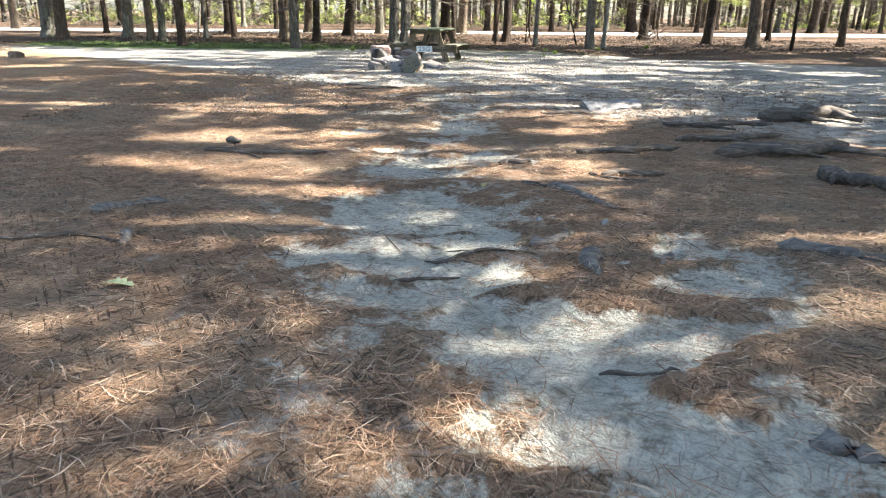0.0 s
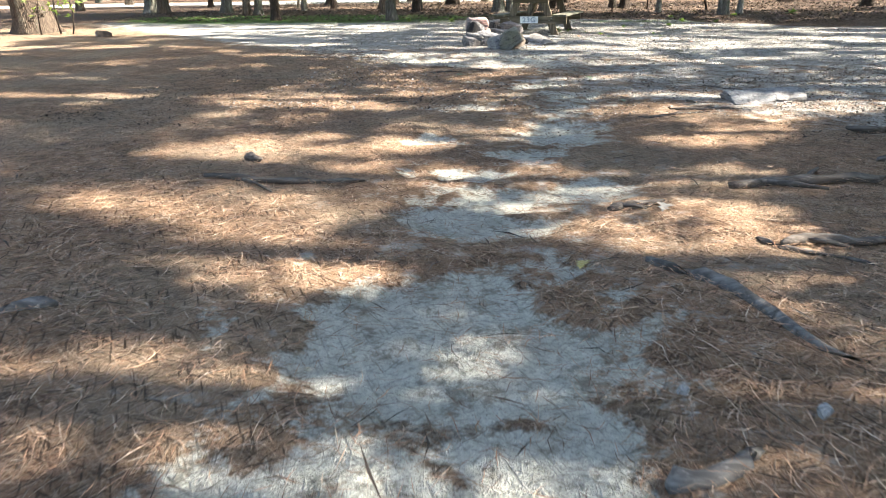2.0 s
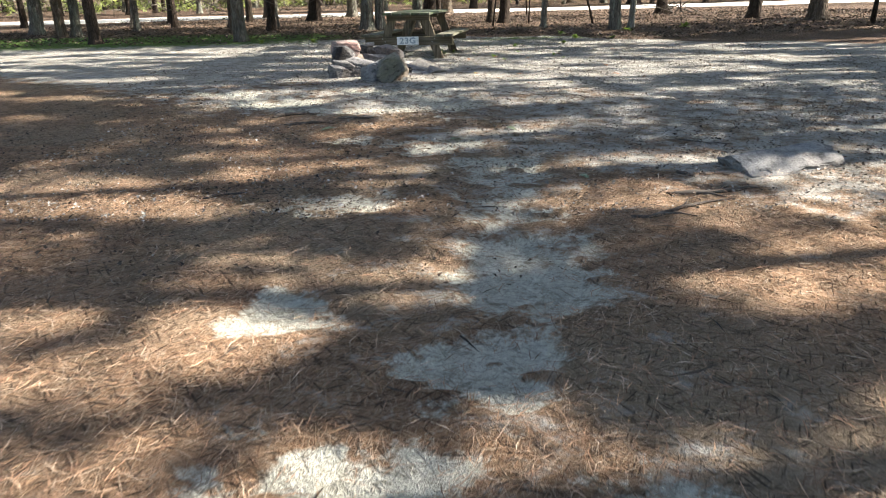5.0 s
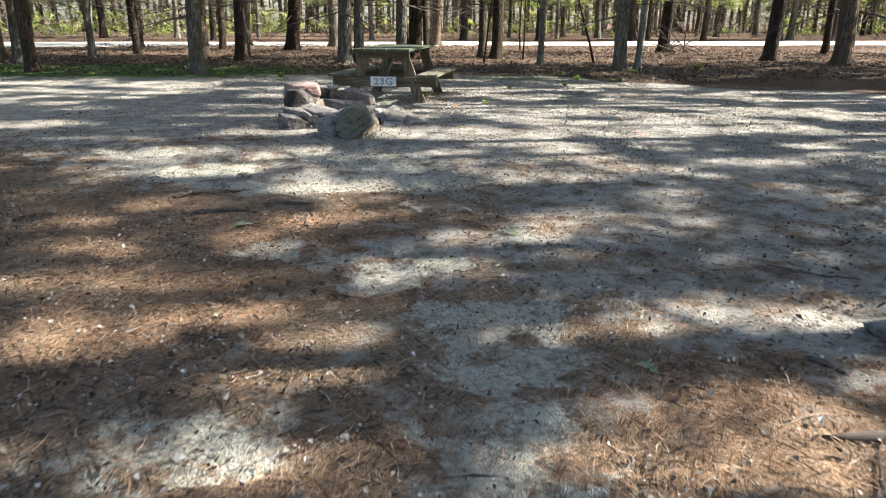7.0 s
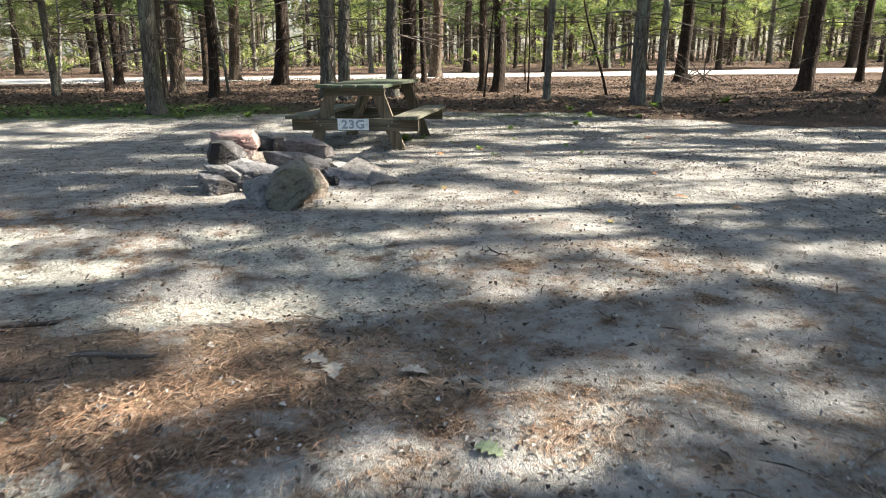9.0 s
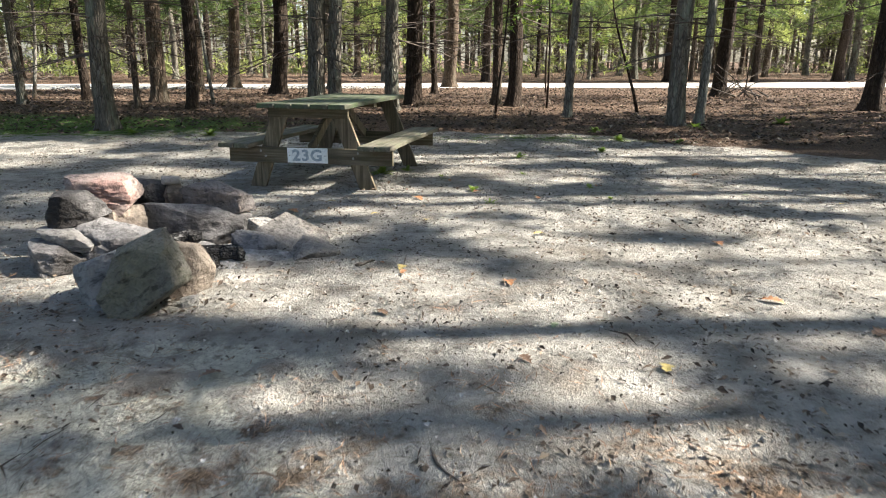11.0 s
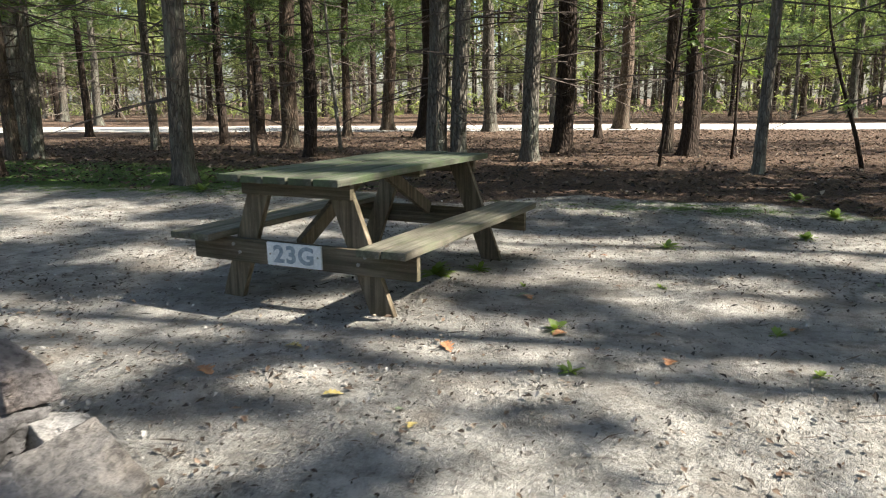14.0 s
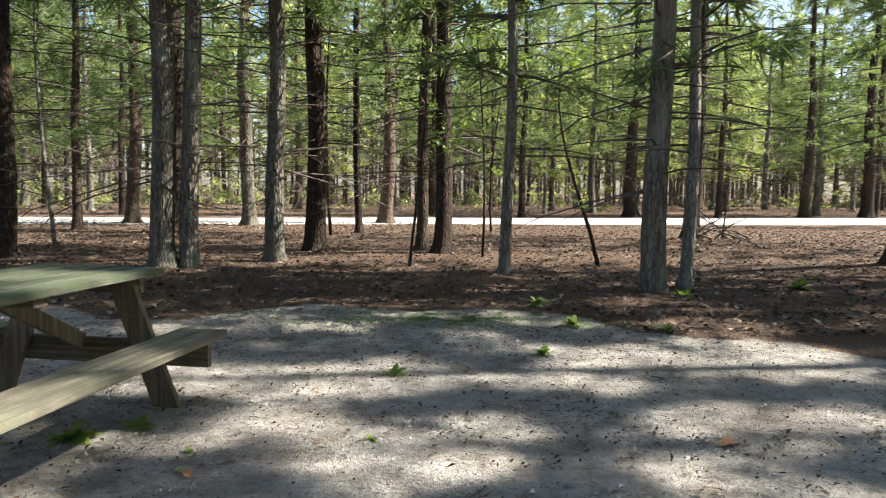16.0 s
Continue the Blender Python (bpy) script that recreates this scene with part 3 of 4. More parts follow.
pine(-1.78, 26.35, 0.26, "grey", 3, lean=(0.02, 0))
pine(4.5, 24.8, 0.15, "pale", 2, lean=(0.03, 0.02), curve=0.7)
pine(2.53, 25.9, 0.16, "grey", 2, curve=0.6)
pine(-6.13, 27.3, 0.13, "brown", 2, scale=0.8)
sapling(-5.25, 29.2, 0.09, 5.5, "pale", 3, 20, 0.4, "slender birch with white bark among the pines")
sapling(-10.6, 30.9, 0.1, 5.0, "pale", 4, 20, 0.5, "slender birch with white bark among the pines")
for k, (x, y, d, h) in enumerate(((-1.0, 33.6, 0.09, 6), (1.22, 26.6, 0.05, 4), (2.37, 28.4, 0.05, 5), (4.0, 26.9, 0.07, 3.2), (3.0, 35.5, 0.07, 4), (-12.0, 19.3, 0.05, 1.8), (-11.6, 19.2, 0.04, 1.5), (-12.3, 19.0, 0.04, 1.6), (9.8, 23.6, 0.12, 5))):
    sapling(x, y, d, h, "dark", 10 + k, 40 if h > 2 else 12, 0.7 if k == 3 else 0.3)

# across the road and to the sides
rng = np.random.default_rng(77)
FAR = []
for _ in range(2000):
    if len(FAR) >= 92:
        break
    x = rng.uniform(-44, 60)
    y = 47 + 30 * rng.random() ** 1.4 + 0.235 * x
    if all((x - a) ** 2 + (y - c) ** 2 > 7 for a, c in FAR):
        FAR.append((x, y))
for k, (x, y) in enumerate(FAR):
    pine(x, y, rng.uniform(0.2, 0.45), ("brown", "dark", "grey", "dark")[k % 4], (5, 4, 5, 0, 4, 5, 5, 4)[k % 8], group="pines beyond the road")
for x, y, d in ((10.4, 49.1, 0.6), (19.2, 50.6, 0.5), (24.2, 53.3, 0.45), (22.7, 51.6, 0.6), (5.2, 47.5, 0.3), (14.6, 49.5, 0.3)):
    pine(x, y, d, "dark", 5, group="pines beyond the road")
for x, y, d, var in ((-13.0, 12.0, 0.3, 1), (-15.5, 17.5, 0.35, 0), (-17.5, 22.5, 0.3, 3), (-11.5, 5.5, 0.3, 1), (-8.0, -2.5, 0.35, 0), (-2.0, -6.0, 0.3, 3), (4.0, -7.0, 0.35, 1), (-19.5, 30.0, 0.3, 0), (-22.0, 37.0, 0.35, 2), (-16.0, 2.0, 0.3, 0), (21.0, 30.0, 0.35, 0), (27.0, 33.0, 0.35, 3), (26.0, 41.0, 0.3, 0)):
    pine(x, y, d, "brown", var)

# pines on the sunny side of the clearing; their boughs leave gaps that let the sun down
SUNNY_LITTER = [
    (-1.4, 6.8, 0.95, 0.42), (-0.52, 5.82, 0.38, 0.18), (-0.68, 6.1, 0.46, 0.25), (0.99, 6.35, 0.3, 0.22), (0.62, 6.7, 0.18, 0.14), (1.47, 6.96, 0.29, 0.15), (0.05, 7.41, 0.17, 0.1), (-0.55, 7.76, 0.13, 0.1),
    (-0.04, 7.8, 0.25, 0.17), (0.3, 8.02, 0.2, 0.16), (0.94, 7.79, 0.17, 0.14), (1.52, 7.99, 0.16, 0.14), (-0.65, 8.6, 0.35, 0.2), (-1.76, 8.64, 0.36, 0.14), (-0.03, 9.1, 0.27, 0.22), (1.6, 9.1, 0.36, 0.3),
    (2.0, 10.05, 0.5, 0.3), (1.0, 10.38, 0.4, 0.2), (-2.5, 10.6, 1.0, 0.42), (2.8, 10.7, 0.7, 0.3), (1.25, 6.4, 0.3, 0.25), (1.35, 7.35, 0.3, 0.13), (1.95, 9.4, 0.3, 0.15),
]
SUNNY_DIRT = [
    (1.24, 10.5, 0.42, 0.2), (1.58, 11.2, 0.52, 0.22), (-0.42, 10.75, 0.24, 0.13), (-0.08, 10.91, 0.18, 0.1), (-0.22, 11.21, 0.22, 0.1), (-1.15, 11.0, 0.28, 0.13), (-1.35, 11.63, 0.31, 0.12), (0.88, 12.28, 0.17, 0.16),
    (0.95, 12.78, 0.22, 0.17), (0.31, 12.1, 0.1, 0.11), (-0.74, 12.31, 0.14, 0.1), (-0.55, 12.75, 0.17, 0.12), (-0.37, 13.24, 0.15, 0.1), (-0.64, 13.61, 0.25, 0.18), (3.03, 14.52, 0.24, 0.17), (-1.6, 14.31, 0.41, 0.15),
    (1.52, 14.71, 0.24, 0.14), (1.23, 15.27, 0.17, 0.1), (3.2, 17.6, 1.0, 0.35), (3.64, 16.71, 0.9, 0.6), (-0.3, 15.75, 0.3, 0.14), (2.7, 18.75, 0.5, 0.32), (2.9, 19.5, 0.46, 0.24), (1.75, 18.8, 0.25, 0.12), (-0.55, 10.3, 0.3, 0.1), (-1.3, 10.2, 0.25, 0.1),
]
SUNNY_RING = [
    (0.79, 15.4, 0.33, 0.13), (0.9, 15.66, 0.37, 0.18), (0.3, 15.8, 0.4, 0.25), (1.44, 16.06, 0.24, 0.2), (2.38, 15.84, 0.39, 0.42), (2.85, 16.41, 0.28, 0.33), (0.04, 16.29, 0.3, 0.2), (0.6, 16.45, 0.37, 0.2),
    (1.69, 16.83, 0.48, 0.18), (2.18, 16.4, 0.2, 0.2), (1.16, 16.84, 0.2, 0.14), (0.95, 17.56, 0.3, 0.17), (1.38, 17.42, 0.29, 0.15), (0.42, 17.73, 0.22, 0.13), (0.0, 18.0, 0.28, 0.15), (1.87, 17.81, 0.25, 0.17),
    (2.03, 18.22, 0.27, 0.16), (0.02, 17.43, 0.18, 0.13), (1.61, 17.77, 0.21, 0.14), (-1.02, 17.71, 0.13, 0.11), (-1.17, 18.11, 0.12, 0.12), (-1.7, 16.8, 0.22, 0.12), (-0.7, 17.02, 0.22, 0.1),
]
SUNNY_TABLE = [
    (0.28, 18.69, 0.2, 0.15), (-0.89, 18.53, 0.18, 0.14), (-1.35, 18.6, 0.22, 0.15), (1.45, 19.42, 0.3, 0.22), (1.86, 19.57, 0.25, 0.15), (1.47, 19.89, 0.27, 0.16), (2.11, 20.1, 0.3, 0.26), (0.77, 20.28, 0.2, 0.12),
    (-1.86, 19.81, 0.31, 0.17), (3.46, 20.15, 0.5, 0.4), (2.65, 20.91, 0.44, 0.18), (3.68, 21.46, 0.33, 0.22), (1.04, 20.68, 0.46, 0.16), (2.98, 21.45, 0.44, 0.2), (-4.4, 21.7, 0.8, 0.6), (0.5, 22.66, 0.7, 0.26),
    (1.57, 23.2, 0.5, 0.3), (4.0, 23.93, 0.43, 0.42), (4.13, 22.87, 0.38, 0.34), (4.53, 21.53, 0.27, 0.2), (0.11, 23.48, 0.32, 0.22), (1.0, 22.57, 0.25, 0.2), (-1.0, 20.1, 0.45, 0.3), (-0.1, 19.7, 0.2, 0.35),
]
SUNNY = SUNNY_LITTER + SUNNY_DIRT + SUNNY_RING + SUNNY_TABLE


def on_ground(q):
    return q[0] - q[2] * SUN_DIR[0] / SUN_DIR[2], q[1] - q[2] * SUN_DIR[1] / SUN_DIR[2]


def canopy_keep(rng):
    def keep(q, ox, oy):
        gx, gy = on_ground((q[0] + ox, q[1] + oy, q[2]))
        wide, deep = (0.15, 0.13) if gy < 14.8 else (0.1, 0.075)
        for cx, cy, rx, ry in SUNNY:
            if ((gx - cx) / (rx + wide)) ** 2 + ((gy - cy) / (ry + deep)) ** 2 < 1:
                return rng.random() < 0.015
        fx, fy = (0.95, 2.5) if gy > 17.2 else (0.62, 1.8)
        n = float(fbm(np.array([gx * fx]), np.array([gy * fy]), 3)[0])
        if gy < 5.2:
            return rng.random() < (0.13 if gx > -2.2 else 0.4)
        if gx < -3.0 and gy < 20:
            return n > 0.36
        if gy > 17.2:
            return n > 0.49
        if 10.9 < gy < 15.2:
            return rng.random() < 0.32
        if gx > 0.9 and 7.2 < gy < 10.2:
            return n > 0.4 and rng.random() < 0.6
        if gy > 9.8 and gy < 10.9:
            return n > 0.48
        if gx > 0.5 and gy < 7.2:
            return rng.random() < 0.45
        return n > 0.43
    return keep


SHADE = []
rng = np.random.default_rng(5)
for gx in (8.0, 11.5, 15.0, 18.5, 22.0):
    for gy in np.arange(-3, 27, 3.2):
        x, y = gx + rng.uniform(-0.8, 0.8), gy + rng.uniform(-0.9, 0.9)
        if x > 1.6 + 0.66 * (y - 1.6) + 0.4:
            SHADE.append((x, y))
for k, (x, y) in enumerate(SHADE):
    r2 = np.random.default_rng(900 + k)
    top = r2.uniform(23, 27) if y < 12 else r2.uniform(26, 30)
    kp = canopy_keep(r2)
    v, f, c, d = boughs(r2, top, 5.0, 3.1, 22, 5, 3.5, 29, lambda q: kp(q, x, y))
    ob = thing("pine_tree", pose(x, y, hz(x, y) - 0.02), "tall pine with brown furrowed bark shading the clearing", "tree", "pines beside the clearing")
    part("trunk", trunk_mesh(3000 + k, top, 0.16, "brown"), ob)
    tagged(part("limbwork", mesh_of("limbwork", v, f, [M_TWIG]), ob), kind="stuff")
    if len(c):
        tv, tf = tufts(r2, c, d, 8, 0.28, 0.07)
        tagged(part("crown", mesh_of("crown", tv, tf, [M_PINE]), ob), kind="stuff")


def far_woods():
    rng = np.random.default_rng(41)
    v, f, cs, ds = [], [], [], []
    for k in range(560):
        x = rng.uniform(-75, 100)
        y = rng.uniform(70, 105) + 0.2 * x
        h, r = rng.uniform(11, 22), rng.uniform(0.08, 0.2)
        tube(v, f, [(x, y, -0.2), (x + rng.normal() * 0.2, y, h * 0.5), (x + rng.normal() * 0.3, y, h)], (r, r * 0.7, r * 0.1), 5)
        for _ in range(46):
            z = (0.2 + 0.8 * rng.random() ** 0.8) * h
            a = rng.uniform(0, 6.28)
            rr = 2.4 * (1.15 - z / h) * rng.uniform(0.3, 1)
            cs.append((x + math.cos(a) * rr, y + math.sin(a) * rr, z))
            ds.append((math.cos(a), math.sin(a), 0))
    tagged(new("far_woods", mesh_of("far_woods", v, f, [M_BARK["brown"]])), "dense thin pine trunks far beyond the road", "woods", kind="stuff")
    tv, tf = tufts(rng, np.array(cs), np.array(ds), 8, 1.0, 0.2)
    tagged(new("far_foliage", mesh_of("far_foliage", tv, tf, [M_PINE_SUNLIT])), "sunlit yellow-green foliage of the far pine wood", "woods", kind="stuff")


far_woods()


def undergrowth():
    """Bare twigs and low leaves that close the view under the far trees."""
    rng = np.random.default_rng(61)
    n = 3400
    x = rng.uniform(-55, 75, n)
    y = 47.5 + 34 * rng.random(n) + 0.235 * x
    z = 0.2 + 5.0 * rng.random(n) ** 1.4
    d = rng.normal(size=(n, 3)) * (1, 1, 0.25)
    d /= np.linalg.norm(d, axis=1, keepdims=True)
    tv, tf = tufts(rng, np.stack([x, y, z], 1), d, 6, 1.3, 0.035)
    tagged(new("twig_thicket", mesh_of("twig_thicket", tv, tf, [M_TWIG_PALE])), "grey-brown bare twigs of the far thicket", "woods", kind="stuff")
    n = 2600
    x = rng.uniform(-60, 80, n)
    y = 58 + 26 * rng.random(n) + 0.235 * x
    z = 0.1 + 1.5 * rng.random(n) ** 1.6 + 1.2 * (fbm(x * 0.15, y * 0.15, 2) - 0.3)
    k = fbm(x * 0.12 + 4, y * 0.12, 2) > 0.42
    c = np.stack([x, y, np.maximum(z, 0.1)], 1)[k]
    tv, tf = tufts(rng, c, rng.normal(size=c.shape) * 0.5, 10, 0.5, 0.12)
    tagged(new("undergrowth", mesh_of("undergrowth", tv, tf, [M_PINE_SUNLIT])), "low green undergrowth beneath the far trees", "woods", kind="stuff")


undergrowth()


# ---------------------------------------------------------------- picnic table
M_TABLE_TOP = weathered_wood("mossy_table_boards", (0.085, 0.087, 0.066), (0.18, 0.18, 0.14), 0.85, 1)
M_TABLE_SEAT = weathered_wood("grey_seat_boards", (0.13, 0.115, 0.088), (0.27, 0.245, 0.195), 0.4, 1)
M_TABLE_SIDE = weathered_wood("brown_table_timber", (0.11, 0.086, 0.058), (0.22, 0.18, 0.13), 0.2, 0)
M_TABLE_LEG = weathered_wood("brown_table_legs", (0.12, 0.093, 0.062), (0.25, 0.2, 0.14), 0.15, 2)
M_SIGN = simple("white_painted_board", (0.62, 0.64, 0.64), (0.78, 0.8, 0.8), 14, 0.6, 0.002)
M_PAINT = simple("faded_blue_grey_paint", (0.17, 0.22, 0.27), (0.42, 0.47, 0.5), 34, 0.7, 0.001)
M_BOLT = simple("rusty_galvanised_steel", (0.2, 0.19, 0.17), (0.35, 0.33, 0.3), 30, 0.5, 0.001)


def board(sx, sy, sz, mat, seed=0, wear=0.004):
    """A plank with eased, slightly worn edges, centred on the origin."""
    rng = random.Random(seed)
    bm = bmesh.new()
    bmesh.ops.create_cube(bm, size=1)
    bmesh.ops.scale(bm, vec=(sx, sy, sz), verts=bm.verts)
    axis = 0 if sx > sy else 1
    long = [e for e in bm.edges if abs((e.verts[0].co - e.verts[1].co)[axis]) > max(sx, sy) * 0.9]
    bmesh.ops.subdivide_edges(bm, edges=long, cuts=7)
    bmesh.ops.bevel(bm, geom=[e for e in bm.edges if e.calc_face_angle(0) > 1.0], offset=min(wear, sz * 0.2), segments=2, affect="EDGES", profile=0.6)
    ph = rng.uniform(0, 6)
    for v in bm.verts:
        t = v.co[axis] * 2.4
        v.co.z += 0.003 * math.sin(t + ph) + rng.uniform(-0.0007, 0.0007)
        v.co[1 - axis] += rng.uniform(-0.0009, 0.0009)
    return bm_mesh("board", bm, mat)


def bar(p, q, wide, thick, mat, up=(0, 0, 1), cut_flat=None):
    """A sawn timber from p to q; wide lies across up. Returns a mesh in the table's space."""
    p, q = Vector(p), Vector(q)
    d = (q - p).normalized()
    s = d.cross(Vector(up)).normalized()
    n = s.cross(d).normalized()
    bm = bmesh.new()
    vs = []
    for e in (p, q):
        for a, c in ((-1, -1), (1, -1), (1, 1), (-1, 1)):
            co = e + n * (a * wide / 2) + s * (c * thick / 2)
            if cut_flat and abs(d.z) > 0.2:
                z = cut_flat[0] if e is p else cut_flat[1]
                if z is not None:
                    co += d * ((z - co.z) / d.z)
            vs.append(bm.verts.new(co))
    for f in ((3, 2, 1, 0), (4, 5, 6, 7), (0, 1, 5, 4), (1, 2, 6, 5), (2, 3, 7, 6), (3, 0, 4, 7)):
        bm.faces.new([vs[i] for i in f])
    bmesh.ops.bevel(bm, geom=list(bm.edges), offset=0.004, segments=2, affect="EDGES", profile=0.6)
    bmesh.ops.recalc_face_normals(bm, faces=bm.faces)
    return bm_mesh("bar", bm, mat)


def text_mesh(body, size, mat, depth=0.0012):
    cu = bpy.data.curves.new("lettering", "FONT")
    cu.body, cu.size, cu.extrude, cu.align_x, cu.align_y, cu.offset = body, size, depth, "CENTER", "CENTER", 0.0045
    cu.space_character = 1.12
    tmp = new("lettering_tmp", cu)
    bpy.context.view_layer.update()
    me = bpy.data.meshes.new_from_object(tmp.evaluated_get(bpy.context.evaluated_depsgraph_get()))
    bpy.data.objects.remove(tmp)
    me.materials.clear()
    me.materials.append(mat)
    return me


def picnic_table():
    TX, TY, TURN = -0.481, 19.726, -8.9
    t = thing("picnic_table", pose(TX, TY, hz(TX, TY), 0, 0, TURN), "weathered grey-brown wooden picnic table with mossy top", "picnic table")
    top_z, seat_z = 0.755, 0.405
    for k in range(5):
        part("tabletop_board", board(0.15, 1.95, 0.038, M_TABLE_TOP, k), t, pose((k - 2) * 0.1625, 0.004 * math.sin(k * 2.1), top_z - 0.019, 0, 0, 0.1 * math.sin(k * 3)), "greenish mossy plank")
    for s in (-1, 1):
        for k in range(2):
            part("seat_board", board(0.14, 1.95, 0.038, M_TABLE_SEAT, 10 + k + s), t, pose(s * (0.567 + 0.147 * k), 0.006 * s * k, seat_z - 0.019), "sun-bleached grey plank")
    for e in (-1, 1):
        y = e * 0.762
        part("seat_beam", bar((-0.765, e * 0.8, 0.295), (0.765, e * 0.8, 0.295), 0.14, 0.038, M_TABLE_SIDE), t)
        part("top_cleat", bar((-0.37, e * 0.8, 0.672), (0.37, e * 0.8, 0.672), 0.088, 0.038, M_TABLE_SIDE), t)
        for s in (-1, 1):
            leg = part("leg", bar((s * 0.525, y, 0.0), (s * 0.255, y, 0.717), 0.142, 0.038, M_TABLE_LEG, (1, 0, 0), (-0.012, 0.716)), t)
            for bx, bz in ((s * 0.455, 0.33), (s * 0.41, 0.285)):
                bm = bmesh.new()
                bmesh.ops.create_cone(bm, cap_ends=True, segments=10, radius1=0.011, radius2=0.008, depth=0.008, matrix=pose(bx, e * 0.8225, bz, 90 * e))
                part("bolt", bm_mesh("bolt", bm, M_BOLT), leg, None, "rusty steel bolt head")
        part("brace", bar((0.0, e * 0.775, 0.345), (0.0, e * 0.12, 0.7), 0.088, 0.038, M_TABLE_LEG), t)
    part("top_cleat", bar((-0.37, 0, 0.696), (0.37, 0, 0.696), 0.04, 0.088, M_TABLE_SIDE), t)
    sign = part("number_sign", board(0.375, 0.012, 0.132, M_SIGN, 40, 0.002), t, pose(-0.012, -0.8255, 0.298, 0, -0.6, 0), "white board with faded stencilled number")
    part("lettering", text_mesh("23G", 0.135, M_PAINT), sign, pose(0.0, -0.0075, -0.002, 90, 0, 0) @ Matrix.Diagonal((1.12, 1, 1, 1)), "blue-grey stencilled 23G")
    for sx in (-0.165, 0.165):
        bm = bmesh.new()
        bmesh.ops.create_cone(bm, cap_ends=True, segments=8, radius1=0.006, radius2=0.004, depth=0.004, matrix=pose(sx, -0.0085, 0, 90))
        part("screw", bm_mesh("screw", bm, M_BOLT), sign)


picnic_table()


# ---------------------------------------------------------------- fire ring
M_STONE = {
    "grey": stone_material("grey_stone", (0.16, 0.157, 0.155), (0.32, 0.315, 0.31), 0.34, (0.24, 0.2, 0.16)),
    "dark": stone_material("sooty_stone", (0.12, 0.115, 0.115), (0.22, 0.21, 0.205), 0.56, (0.16, 0.12, 0.1)),
    "pink": stone_material("pinkish_stone", (0.25, 0.195, 0.175), (0.4, 0.33, 0.3), 0.31, (0.33, 0.17, 0.14), 0.6),
    "tan": stone_material("tan_stone", (0.2, 0.165, 0.135), (0.34, 0.29, 0.24), 0.44, (0.24, 0.17, 0.13), 0.4),
    "olive": stone_material("olive_grey_stone", (0.11, 0.103, 0.084), (0.27, 0.255, 0.215), 0.3, (0.13, 0.125, 0.07), 0.5),
    "ash": stone_material("ash_dusted_stone", (0.22, 0.215, 0.21), (0.38, 0.37, 0.365), 0.4, (0.3, 0.25, 0.22)),
    "sandy": stone_material("sand_dusted_stone", (0.14, 0.13, 0.12), (0.3, 0.28, 0.255), 0.34, (0.3, 0.25, 0.2), 0.5),
    "dusk": stone_material("brown_grey_stone", (0.13, 0.118, 0.115), (0.25, 0.225, 0.215), 0.34, (0.17, 0.125, 0.1), 0.5),
    "slab": stone_material("smoky_grey_stone", (0.14, 0.135, 0.135), (0.27, 0.262, 0.26), 0.45, (0.22, 0.18, 0.16)),
    "pale": stone_material("pale_stone", (0.27, 0.26, 0.245), (0.44, 0.425, 0.4), 0.25, (0.35, 0.31, 0.27)),
}


def stone(x, y, z, size, turn, kind, label, seed, tilt=(0, 0), cuts=8, group="fire ring stones", name="stone", skew=0.26, square=14.0):
    """A broken block of rock: a rounded box with uneven corners, split off along a few planes and weathered."""
    rng = random.Random(seed)
    bm = bmesh.new()
    bmesh.ops.create_icosphere(bm, subdivisions=5, radius=1.0)
    corner = {c: Vector([rng.uniform(-skew, skew) for _ in range(3)]) for c in itertools.product((0, 1), repeat=3)}
    planes = []
    for _ in range(cuts):
        n = Vector((rng.uniform(-1, 1), rng.uniform(-1, 1), rng.uniform(-0.5, 1))).normalized()
        planes.append((n, rng.uniform(0.78, 1.08)))
    off = Vector((seed * 3.7, seed * 1.3, seed * 0.7))
    for v in bm.verts:
        p = v.co / (abs(v.co.x) ** square + abs(v.co.y) ** square + abs(v.co.z) ** square) ** (1 / square)
        w = [(c + 1) / 2 for c in p]
        for c, d in corner.items():
            k = (w[0] if c[0] else 1 - w[0]) * (w[1] if c[1] else 1 - w[1]) * (w[2] if c[2] else 1 - w[2])
            p = p + d * k
        for n, d in planes:
            k = p.dot(n) - d
            if k > 0:
                p -= n * k
        out = p.normalized()
        p += out * (0.045 * noise.fractal(p * 1.5 + off, 0.9, 2.0, 3) + 0.028 * noise.fractal(p * 6.5 + off, 0.8, 2.1, 3))
        chip = noise.noise(p * 2.6 - off)
        if chip > 0.3:
            p -= out * (chip - 0.3) * 0.3
        v.co = p
    lo = Vector([min(v.co[i] for v in bm.verts) for i in range(3)])
    hi = Vector([max(v.co[i] for v in bm.verts) for i in range(3)])
    for v in bm.verts:
        v.co = Vector([((v.co[i] - (lo[i] + hi[i]) / 2) / (hi[i] - lo[i])) * size[i] for i in range(3)])
    me = bm_mesh(name, bm, M_STONE[kind], True)
    me.set_sharp_from_angle(angle=radians(24))
    ob = new(name, me)
    ob.matrix_basis = pose(x, y, z, tilt[0], tilt[1], turn)
    return tagged(ob, label, "stone", group)


